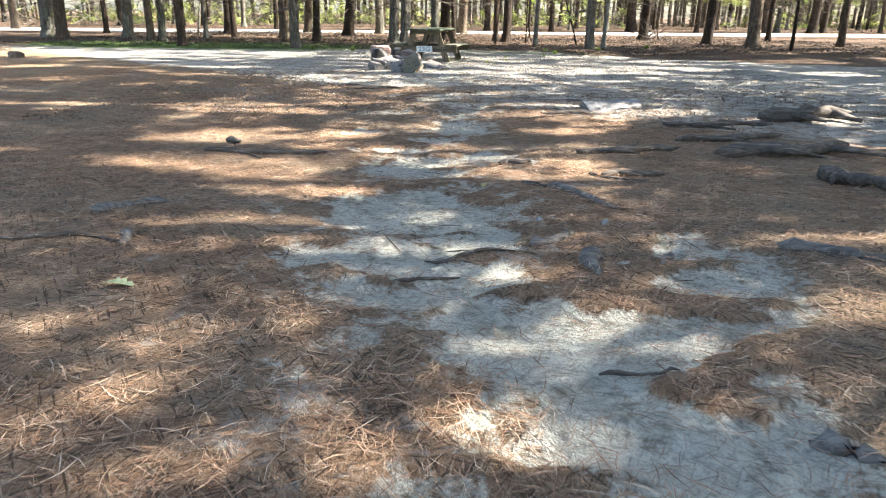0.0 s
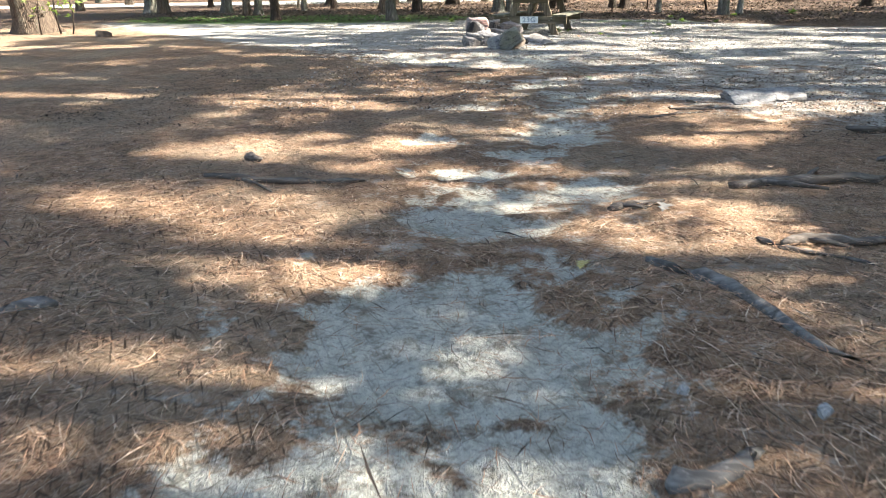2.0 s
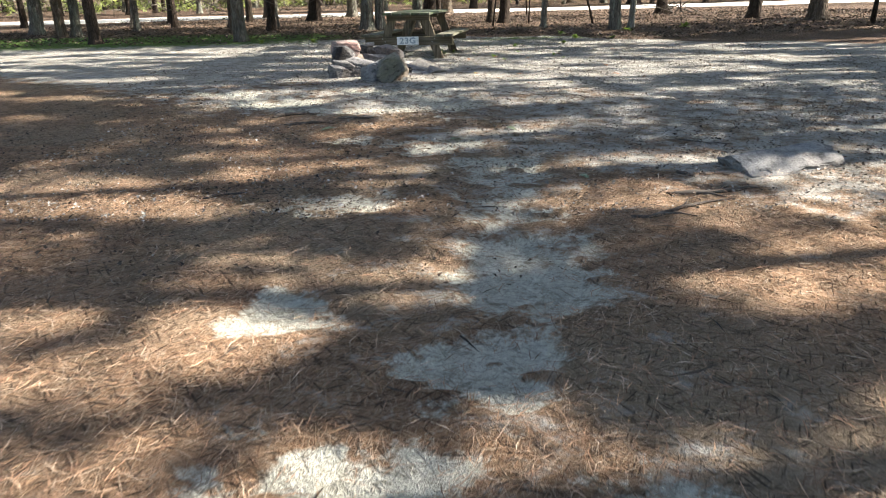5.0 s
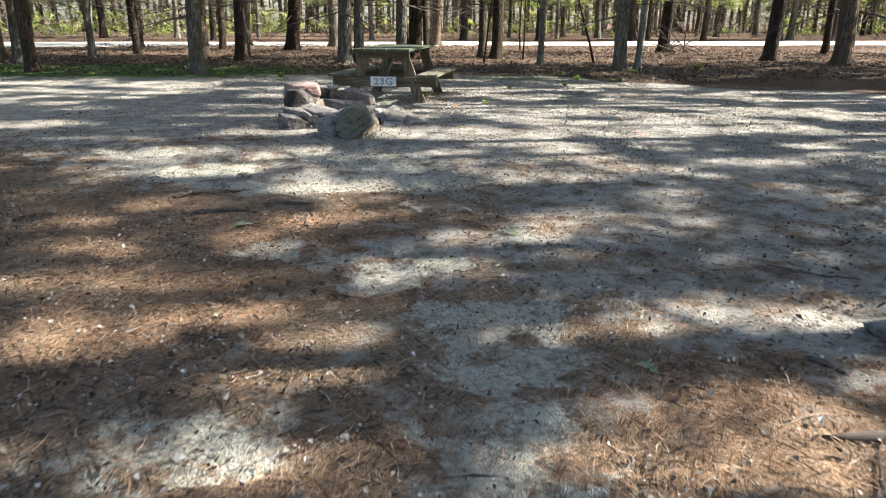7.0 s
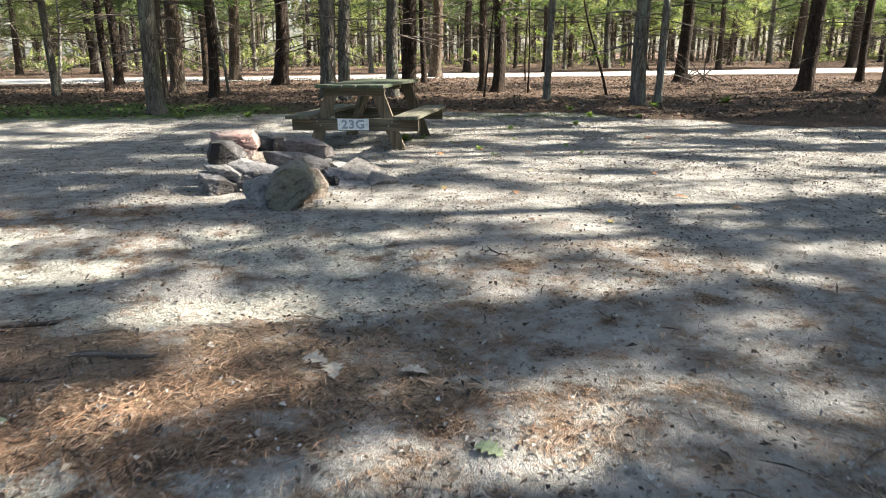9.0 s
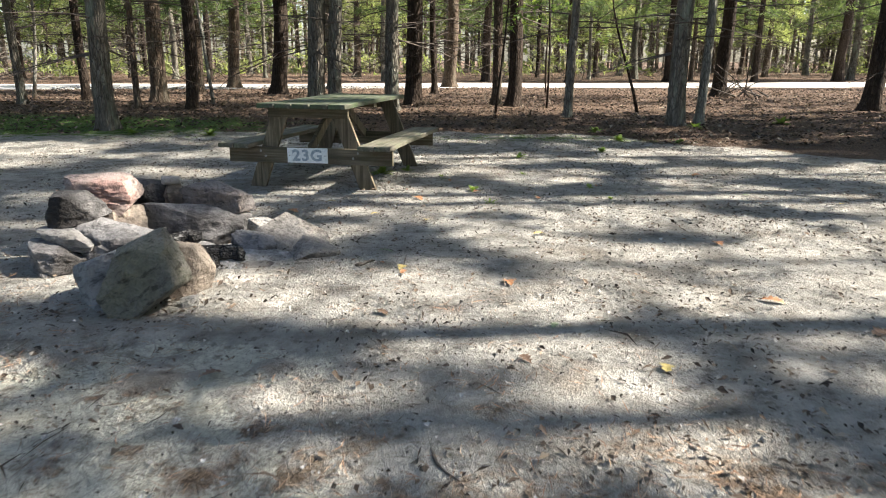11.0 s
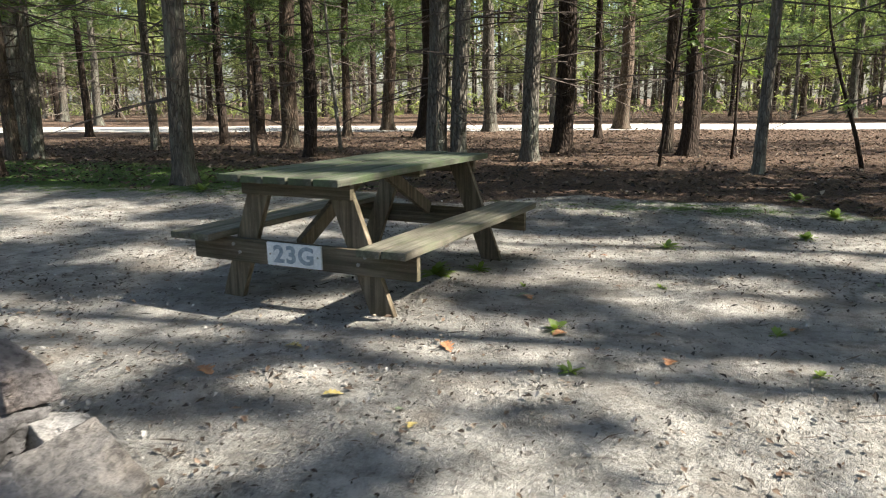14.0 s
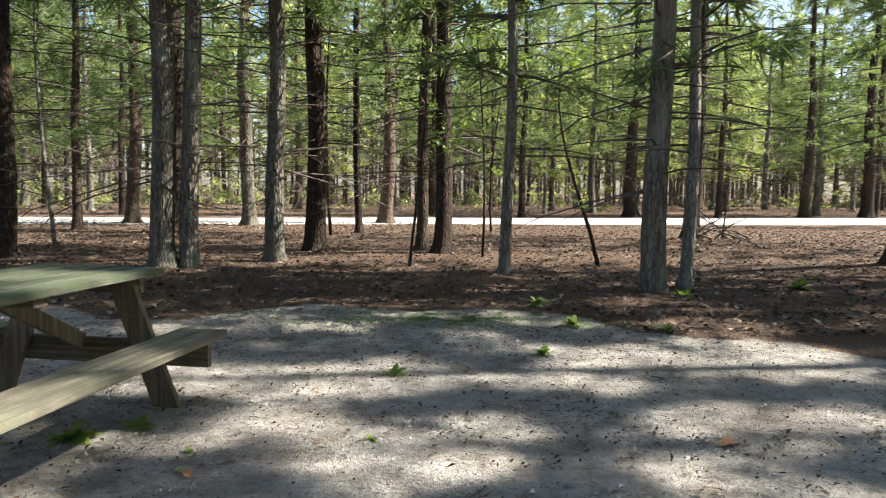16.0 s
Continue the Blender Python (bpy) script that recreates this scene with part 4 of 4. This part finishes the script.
def fire_ring():
    g = hz(-0.8, 16.6)
    for i, (x, y, z, s, turn, kind, label, tilt) in enumerate((
            (-1.38, 16.83, 0.355, (0.43, 0.36, 0.23), 10, "pink", "pinkish grey stone on top of the fire ring", (4, 5)),
            (-1.27, 16.78, 0.15, (0.32, 0.34, 0.26), 22, "tan", "tan sooty stone low in the fire ring", (0, 4)),
            (-1.4, 16.5, 0.31, (0.3, 0.3, 0.21), -20, "dark", "soot-blackened stone stacked on the fire ring", (6, -8)),
            (-1.37, 16.43, 0.175, (0.34, 0.3, 0.11), 5, "grey", "flat grey slab stacked in the fire ring", (4, 5)),
            (-1.39, 16.37, 0.05, (0.38, 0.36, 0.22), 12, "slab", "blue-grey stone at the foot of the fire ring", (-6, 10)),
            (-1.18, 17.12, 0.26, (0.36, 0.24, 0.23), 25, "dark", "black sooty stone at the back of the fire ring", (5, 8)),
            (-1.05, 17.08, 0.255, (0.13, 0.14, 0.22), 14, "tan", "small upright orange-tan stone wedged in the fire ring", (0, -8)),
            (-0.8, 17.15, 0.275, (0.45, 0.24, 0.2), -4, "dusk", "long brown-grey stone on top of the fire ring", (3, 4)),
            (-0.92, 17.03, 0.095, (0.68, 0.3, 0.3), 2, "slab", "broad ash-grey slab standing at the back of the fire ring", (-14, 3)),
            (-1.28, 17.12, 0.08, (0.36, 0.34, 0.3), 33, "dark", "black sooty stone low at the back of the ring", (0, 0)),
            (-0.67, 15.8, 0.15, (0.4, 0.32, 0.36), 8, "olive", "large olive-grey boulder leaning at the fire ring", (-14, -30)),
            (-0.87, 15.98, 0.1, (0.42, 0.42, 0.26), 20, "grey", "blue-grey flat-topped stone of the fire ring", (-12, -20)),
            (-0.55, 15.98, 0.12, (0.22, 0.27, 0.29), -4, "tan", "tan stone with a sooty face in the fire ring", (-6, 6)),
            (-0.52, 17.2, 0.05, (0.36, 0.24, 0.17), -12, "pale", "pale stone at the edge of the fire ring", (0, 10)),
            (-0.27, 16.92, -0.01, (0.5, 0.4, 0.2), -22, "sandy", "half-buried ashy stone beside the fire ring", (12, 16)),
            (-0.1, 16.8, -0.03, (0.34, 0.32, 0.2), 20, "sandy", "half-buried grey stone beside the fire ring", (6, 14)),
            (-0.43, 16.78, 0.0, (0.28, 0.26, 0.2), 40, "slab", "smoky grey stone at the mouth of the ring", (14, 8)),
            (-0.42, 16.5, -0.04, (0.34, 0.24, 0.14), -12, "sandy", "low pale stone dusted with ash", (6, 0)),
            (-1.14, 16.45, 0.1, (0.44, 0.3, 0.27), 12, "slab", "dark blue-grey stone inside the fire ring", (8, 10)))):
        stone(x, y, g + z, s, turn, kind, label, 30 + i, tilt)
    stone(-1.06, 17.07, g + 0.385, (0.13, 0.1, 0.06), 12, "pale", "small pale stone resting on the fire ring", 71)
    stone(-0.47, 15.82, g + 0.02, (0.09, 0.06, 0.05), 40, "pale", "small white pebble beside the fire ring", 73)
    # ash bed
    v, f = [], []
    n, rings = 28, 7
    v.append((-0.72, 16.62, g + 0.05))
    for r in range(1, rings + 1):
        for k in range(n):
            a = 2 * math.pi * k / n
            rr = 0.4 * r / rings * (1 + 0.25 * math.sin(3 * a + 1) + 0.12 * math.sin(7 * a))
            x, y = -0.72 + rr * math.cos(a) * 1.1, 16.62 + rr * math.sin(a)
            v.append((x, y, hz(x, y) + 0.05 * (1 - (r / rings) ** 2) - (0.02 if r == rings else 0) + 0.02 * float(fbm(np.array([x * 14]), np.array([y * 14]), 3)[0] - 0.4)))
    for k in range(n):
        f.append((0, 1 + k, 1 + (k + 1) % n))
    for r in range(rings - 1):
        for k in range(n):
            a, b = 1 + r * n + k, 1 + r * n + (k + 1) % n
            f.append((a, a + n, b + n, b))
    ash = simple("wood_ash", (0.09, 0.087, 0.085), (0.48, 0.475, 0.47), 16, 0.95, 0.03)
    tagged(new("ash_bed", mesh_of("ash_bed", v, f, [ash], True)), "bed of grey and white wood ash inside the fire ring", "ash", kind="stuff")
    char, cn, cb = material("charred_wood", 0.75, 0.3)
    cp = mapped(cn, (1, 2.2, 2.2))
    crack = node(cn, "ShaderNodeTexVoronoi", {"Vector": cp, "Scale": 34.0}, feature="DISTANCE_TO_EDGE").outputs[0]
    flake = noise_of(cn, mapped(cn, (1, 1, 1)), 11, 6, 0.7)
    burnt = ramp(cn, crack, [(0.0, (0.004, 0.004, 0.004)), (0.12, (0.02, 0.019, 0.019)), (0.4, (0.05, 0.047, 0.045))])
    burnt = mix(cn, ramp(cn, flake, [(0.6, grey(0)), (0.7, grey(0.7))]), burnt, (0.42, 0.41, 0.4))
    cn.links.new(burnt, cb.inputs["Base Color"])
    bump(cn, cb, ramp(cn, crack, [(0.0, grey(0)), (0.2, grey(1))]), 0.01, 1.0)
    for i, (x, y, z, ln, r, turn, dip) in enumerate(((-1.0, 16.66, 0.085, 0.5, 0.05, 22, -3), (-0.68, 16.6, 0.07, 0.3, 0.025, 14, 4), (-0.7, 16.54, 0.06, 0.34, 0.02, -6, 2), (-0.56, 16.5, 0.06, 0.26, 0.045, 12, 0), (-0.78, 16.38, 0.06, 0.3, 0.045, -8, 2), (-0.62, 16.34, 0.05, 0.2, 0.04, 40, 0))):
        rr = random.Random(i)
        vs, fs = [], []
        tube(vs, fs, [(ln * (s - 0.5), 0.01 * math.sin(s * 9 + i), 0) for s in np.linspace(0, 1, 12)], [r * (0.85 + 0.3 * rr.random()) * (0.88 if s in (0, 11) else 1) for s in range(12)], 7)
        vs = [(a + rr.uniform(-1, 1) * r * 0.25, b + rr.uniform(-1, 1) * r * 0.2, c * 0.85 + rr.uniform(-1, 1) * r * 0.2) for a, b, c in vs]
        ob = new("charred_log", mesh_of("charred_log", vs, fs, [char]))
        ob.matrix_basis = pose(x, y, g + z, 0, dip, turn)
        tagged(ob, "short burnt black log lying in the ashes", "log", "burnt logs")
    plant(-0.92, 16.58, 0.09, 7, 0.07, g + 0.1, "small green weed growing from the ashes")


def plant(x, y, r, n, size, z=None, label="low green weed growing in the dirt", seed=None):
    rng = np.random.default_rng(int(abs(x * 1000 + y * 77)) if seed is None else seed)
    v, f = [(0, 0, 0)], []
    for k in range(n):
        a, ln = rng.uniform(0, 6.28), (size * 0.5 + r * 0.2) * rng.uniform(0.6, 1.5)
        el = rng.uniform(0.25, 1.1)
        dr = np.array((math.cos(a) * math.cos(el), math.sin(a) * math.cos(el), math.sin(el)))
        side = np.array((-math.sin(a), math.cos(a), 0)) * ln * rng.uniform(0.16, 0.26)
        b0 = len(v)
        for s, w in ((0.35, 0.9), (0.7, 0.8), (1.0, 0.05)):
            p = dr * ln * s * 1.2 - np.array((0, 0, 0.35 * ln * s * s))
            v += [tuple(p - side * w), tuple(p + side * w)]
        f.append((0, b0, b0 + 1))
        for i in range(2):
            f.append((b0 + 2 * i, b0 + 2 * i + 1, b0 + 2 * i + 3, b0 + 2 * i + 2))
    ob = new("weed", mesh_of("weed", v, f, [M_LEAF_GREEN]))
    ob.matrix_basis = pose(x, y, hz(x, y) if z is None else z)
    return tagged(ob, label, "plant", "weeds of the clearing")


fire_ring()
stone(2.42, 11.1, hz(2.42, 11.1) + 0.015, (0.95, 0.5, 0.2), 22, "grey", "large pale half-buried rock in the needle litter", 91, (3, 2), 5, "rocks of the clearing", "boulder")
stone(-10.2, 18.4, hz(-10.2, 18.4) + 0.05, (0.36, 0.3, 0.2), 30, "tan", "reddish stone beside a pine at the clearing's edge", 93, (0, 8), 6, "rocks of the clearing", "boulder")
stone(1.28, 5.14, hz(1.28, 5.14) + 0.012, (0.042, 0.036, 0.028), 30, "pale", "small white pebble in the needle litter", 94, group="pebbles")
stone(0.95, 5.19, hz(0.95, 5.19) + 0.012, (0.036, 0.03, 0.022), 70, "pale", "small pale pebble at the sand's edge", 95, group="pebbles")


# ---------------------------------------------------------------- roots, sticks, leaves, weeds
def stick(x0, y0, x1, y1, r, mat, name, label, seed, category, lift=0.3, forks=0):
    rng = random.Random(seed)
    n = 9
    v, f, pts = [], [], []
    dx, dy = x1 - x0, y1 - y0
    ln = math.hypot(dx, dy)
    for i in range(n):
        s = i / (n - 1)
        w = 0.06 * ln * math.sin(s * 5 + seed) * (1 if 0 < i < n - 1 else 0.4)
        x, y = x0 + dx * s - dy / ln * w, y0 + dy * s + dx / ln * w
        pts.append((x - x0, y - y0, hz(x, y) + r * lift * (0.7 + 0.6 * rng.random())))
    tube(v, f, pts, [r * (1.15 - 0.75 * i / n) * rng.uniform(0.65, 1.25) * (0.35 if i in (0, n - 1) else 1) for i in range(n)], 8)
    for k in range(forks):
        p = Vector(pts[2 + 2 * k])
        a = math.atan2(dy, dx) + (0.7 if k % 2 else -0.7)
        q = p + Vector((math.cos(a), math.sin(a), 0.05)) * ln * rng.uniform(0.25, 0.4)
        q.z = hz(q.x + x0, q.y + y0) + r * 0.4
        tube(v, f, [p, (p + q) / 2 + Vector((0, 0, 0.01)), q], (r * 0.6, r * 0.45, r * 0.2), 6)
    v = [(a + rng.uniform(-1, 1) * r * 0.1, b + rng.uniform(-1, 1) * r * 0.1, c + rng.uniform(-1, 1) * r * 0.2) for a, b, c in v]
    ob = new(name, mesh_of(name, v, f, [mat], True))
    ob.matrix_basis = pose(x0, y0, 0)
    return tagged(ob, label, category, name.replace("fallen_branch", "branche") + "s on the ground")


ROOTS = [
    (2.0, 4.8, 2.45, 4.63, 0.04), (1.48, 3.26, 1.75, 3.1, 0.035),
    (0.88, 4.8, 1.1, 4.95, 0.032), (1.13, 4.62, 1.11, 4.36, 0.04), (-1.42, 5.2, -1.08, 5.4, 0.04), (-1.02, 4.8, -0.98, 4.62, 0.028), (0.94, 6.26, 1.5, 5.45, 0.034), (1.5, 4.75, 1.42, 4.5, 0.022),
]
for i, (a, c, d, e, r, k) in enumerate(((2.6, 7.5, 3.96, 8.1, 0.07, 3), (3.9, 10.1, 5.0, 10.2, 0.1, 3), (3.12, 6.8, 3.25, 6.0, 0.055, 1), (2.6, 9.4, 3.9, 9.7, 0.035, 2), (1.46, 7.53, 2.4, 7.93, 0.035, 2), (1.5, 6.5, 2.0, 6.74, 0.028, 1), (2.5, 8.3, 3.7, 8.9, 0.04, 2))):
    stick(a, c, d, e, r, M_STICK, "fallen_branch", "weathered forked branch lying in the needle litter", 90 + i, "branch", 0.8, k)
for i, (a, c, d, e, r) in enumerate(ROOTS):
    stick(a, c, d, e, r, M_ROOT, "root", "weathered grey root surfacing from the needle litter", i, "root", 0.1)
STICKS = [
    (-1.58, 4.7, -0.95, 4.66, 0.012, 0), (0.79, 7.02, 1.08, 7.22, 0.022, 1), (-1.4, 12.85, -0.9, 12.95, 0.014, 1), (1.0, 3.58, 1.24, 3.6, 0.008, 0),
    (-1.6, 7.29, -0.6, 7.38, 0.024, 1), (1.42, 6.62, 1.8, 6.3, 0.014, 0), (0.4, 4.56, 0.8, 4.64, 0.011, 1), (0.3, 4.28, 0.56, 4.36, 0.009, 0), (-1.6, 13.25, -1.2, 13.58, 0.022, 1),
    (-0.95, 13.1, -0.6, 13.12, 0.015, 0), (0.9, 7.05, 1.05, 7.2, 0.012, 0), (1.4, 10.35, 2.0, 10.45, 0.016, 2), (1.1, 9.95, 1.75, 10.2, 0.012, 2), (1.62, 10.9, 1.7, 10.75, 0.012, 0),
    (-1.35, 10.45, -1.1, 10.55, 0.008, 0), (-1.6, 7.85, -1.45, 7.8, 0.035, 0), (1.9, 11.9, 2.3, 11.75, 0.008, 0), (0.75, 14.6, 0.85, 14.4, 0.005, 0), (0.2, 16.5, 0.3, 16.6, 0.012, 0),
]
for i, (a, c, d, e, r, k) in enumerate(STICKS):
    stick(a, c, d, e, r, M_STICK, "stick", "dead dry stick lying in the litter", 36 + i, "stick", 0.7, k)


def brush_pile():
    rng = random.Random(8)
    ob = thing("brush_pile", pose(8.1, 33.0, hz(8.1, 33.0)), "heap of dead broken branches at a pine's foot", "brush")
    for k in range(16):
        a, ln, el = rng.uniform(0, 6.28), rng.uniform(0.6, 1.7), rng.uniform(0.05, 0.8)
        b = Vector((rng.uniform(-0.6, 0.6), rng.uniform(-0.5, 0.5), 0.02))
        d = Vector((math.cos(a) * math.cos(el), math.sin(a) * math.cos(el), math.sin(el)))
        v, f = [], []
        tube(v, f, [b, b + d * ln * 0.5 + Vector((0, 0, 0.08)), b + d * ln], (0.025, 0.016, 0.005), 5)
        part("branch", mesh_of("branch", v, f, [M_STICK]), ob)


brush_pile()


def oak_leaf(x, y, size, turn, tone, seed):
    rng = random.Random(seed)
    half = [(0, 0.02), (0.12, 0.05), (0.2, 0.2), (0.3, 0.1), (0.42, 0.34), (0.52, 0.14), (0.64, 0.36), (0.74, 0.14), (0.86, 0.2), (1.0, 0.02)]
    v, f = [], []
    for s, w in half:
        w *= rng.uniform(0.85, 1.15)
        lift = 0.1 * math.sin(s * 3.1) + rng.uniform(-0.02, 0.02)
        v += [(s - 0.5, -w, lift + 0.25 * w), (s - 0.5, 0, lift), (s - 0.5, w, lift + 0.18 * w)]
    for i in range(len(half) - 1):
        a = 3 * i
        f += [(a, a + 1, a + 4, a + 3), (a + 1, a + 2, a + 5, a + 4)]
    ob = new("leaf", mesh_of("leaf", [(a * size, b * size, c * size) for a, b, c in v], f, [M_SAND_LEAF[tone]]))
    ob.matrix_basis = pose(x, y, hz(x, y) + 0.006, rng.uniform(-8, 8), rng.uniform(-8, 8), turn)
    return tagged(ob, "fallen %s oak leaf lying on the ground" % tone, "leaf", "fallen leaves")


for i, (x, y, s, tone) in enumerate((
        (-0.75, 4.13, 0.13, "green"), (0.68, 6.18, 0.1, "yellow"), (0.66, 12.44, 0.1, "green"), (0.18, 12.16, 0.1, "green"), (1.35, 12.1, 0.13, "brown"),
        (-0.95, 12.59, 0.13, "green"), (1.05, 16.23, 0.12, "orange"), (0.34, 16.8, 0.1, "green"), (1.4, 18.57, 0.11, "orange"), (-0.52, 17.92, 0.12, "orange"),
        (0.88, 18.82, 0.1, "orange"), (0.4, 18.5, 0.11, "orange"), (3.09, 19.86, 0.15, "orange"), (0.1, 13.02, 0.13, "grey"), (0.4, 13.0, 0.12, "grey"),
        (1.08, 7.12, 0.13, "grey"), (0.02, 13.09, 0.13, "grey"), (2.0, 19.2, 0.1, "orange"), (0.6, 19.45, 0.1, "orange"), (1.3, 17.3, 0.1, "yellow"), (2.4, 17.1, 0.11, "orange"), (-0.3, 18.3, 0.1, "yellow"),
        (1.6, 15.2, 0.09, "yellow"), (2.3, 16.0, 0.12, "orange"), (-0.1, 15.1, 0.1, "brown"), (1.0, 10.8, 0.1, "green"), (2.6, 15.6, 0.1, "brown"))):
    oak_leaf(x, y, s, i * 77, tone, i)
strew = random.Random(17)
for i in range(46):
    x, y = strew.uniform(-1.6, 5.0), strew.uniform(15.2, 22.6)
    if math.hypot(x + 0.8, y - 16.6) > 1.1:
        oak_leaf(x, y, strew.uniform(0.045, 0.085), strew.uniform(0, 360), strew.choice(("brown", "brown", "orange", "yellow", "green", "grey", "brown")), 200 + i)
for x, y, r, n, s in ((2.67, 23.6, 0.16, 34, 0.16), (2.84, 22.65, 0.2, 40, 0.12), (2.44, 21.7, 0.2, 26, 0.08), (1.37, 21.1, 0.22, 20, 0.07), (5.84, 24.7, 0.3, 40, 0.16), (-0.1, 19.85, 0.2, 44, 0.11), (0.15, 20.05, 0.15, 24, 0.08),
                      (0.53, 19.7, 0.08, 12, 0.05), (1.34, 19.9, 0.08, 12, 0.05), (0.85, 18.9, 0.15, 22, 0.05), (1.0, 18.35, 0.12, 16, 0.05), (2.0, 18.6, 0.1, 14, 0.05), (4.3, 24.1, 0.2, 30, 0.14), (1.9, 19.1, 0.1, 14, 0.05),
                      (-3.0, 22.9, 0.3, 40, 0.1), (-4.2, 23.0, 0.3, 40, 0.1), (3.6, 22.5, 0.25, 26, 0.08)):
    plant(x, y, r, n, s)


# ---------------------------------------------------------------- fine litter
def scatter(name, n, region, keep, length, width, mat, label, seed, tilt=0.12, curl=0.0, spread=0.0):
    """Countless thin or flat bits lying on the ground, as one mesh."""
    rng = np.random.default_rng(seed)
    x0, x1, y0, y1 = region
    x, y = rng.uniform(x0, x1, n), y0 + (y1 - y0) * rng.random(n) ** 1.25
    k = keep(x, y, rng)
    x, y = x[k], y[k]
    m = len(x)
    a = rng.uniform(0, 2 * math.pi, m) + 0.8 * np.sin(x * 2 + y)
    el = rng.normal(size=m) * tilt
    grow = np.minimum(np.exp(rng.normal(size=m) * spread), 1.9)
    L, w = length * rng.uniform(0.5, 1.25, m) * grow / 2, width * rng.uniform(0.7, 1.3, m) * grow / 2
    z = height(x, y) + 0.004 + np.abs(rng.normal(size=m)) * 0.008 + np.abs(np.sin(el)) * L
    d = np.stack([np.cos(a) * np.cos(el), np.sin(a) * np.cos(el), np.sin(el)], 1)
    s = np.stack([-np.sin(a), np.cos(a), rng.normal(size=m) * 0.3], 1)
    c = np.stack([x, y, z], 1)
    bow = np.stack([-np.sin(a), np.cos(a), np.zeros(m)], 1) * (rng.normal(size=m) * 0.18 * L)[:, None]
    bow[:, 2] += curl * L
    p, q = c - d * L[:, None], c + d * L[:, None]
    sw = s * w[:, None]
    v = np.stack([p, c + bow - sw, q, c + bow + sw], 1).reshape(-1, 3)
    f = np.arange(4 * m).reshape(-1, 4)
    tagged(new(name, mesh_of(name, v, f, [mat])), label, "litter", kind="stuff")


def keep_needles(x, y, rng):
    dens = (1 - 0.72 * sstep(0.35, 0.75, sand_at(x, y))) * (0.35 + 0.9 * fbm(x * 1.3, y * 1.3, 3)) * (1 - 0.85 * sstep(8.5, 13, y))
    return rng.random(len(x)) < dens


scatter("pine_needle_litter", 140000, (-3.6, 4.2, 2.2, 14.5), keep_needles, 0.11, 0.0026, M_NEEDLE, "loose dry brown pine needles lying over the ground", 21)
scatter("needle_drifts", 46000, (-3.0, 1.8, 10.2, 16.4), lambda x, y, rng: rng.random(len(x)) < 0.06 + 0.9 * drift_at(x, y), 0.09, 0.003, M_NEEDLE, "drifts of brown pine needles on the trodden dirt", 26)
scatter("bark_bits", 80000, (-4.5, 6.5, 9.0, 23.4), lambda x, y, rng: rng.random(len(x)) < (0.2 + 0.8 * sstep(9.5, 12.5, y)) * 0.42 + 2.2 * (fbm(x * 1.6 + 7, y * 1.6, 3) - 0.47), 0.023, 0.011, M_CHIPS, "dark scraps of bark and leaf on the trodden dirt", 22, 0.3, 0.2, 0.5)
scatter("soil_crumbs", 60000, (-3.0, 4.6, 10.0, 22.8), lambda x, y, rng: rng.random(len(x)) < 0.25 + 1.6 * np.clip(fbm(x * 2.2 + 3, y * 2.2, 3) - 0.42, 0, 1), 0.016, 0.013, M_CRUMB, "pale and dark crumbs of soil and grit", 27, 0.5, 0.5, 0.3)
scatter("twig_litter", 4200, (-4.5, 6.5, 4.0, 23.4), lambda x, y, rng: rng.random(len(x)) < 0.7, 0.11, 0.005, M_CHIPS, "thin broken twigs strewn over the dirt", 24, 0.08, 0.05, 0.4)
scatter("leaf_litter", 26000, (-14, 14, 22.4, 40), lambda x, y, rng: y > edge_y(x), 0.08, 0.045, M_CHIPS, "brown fallen leaves and needles under the pines", 23, 0.3, 0.25)
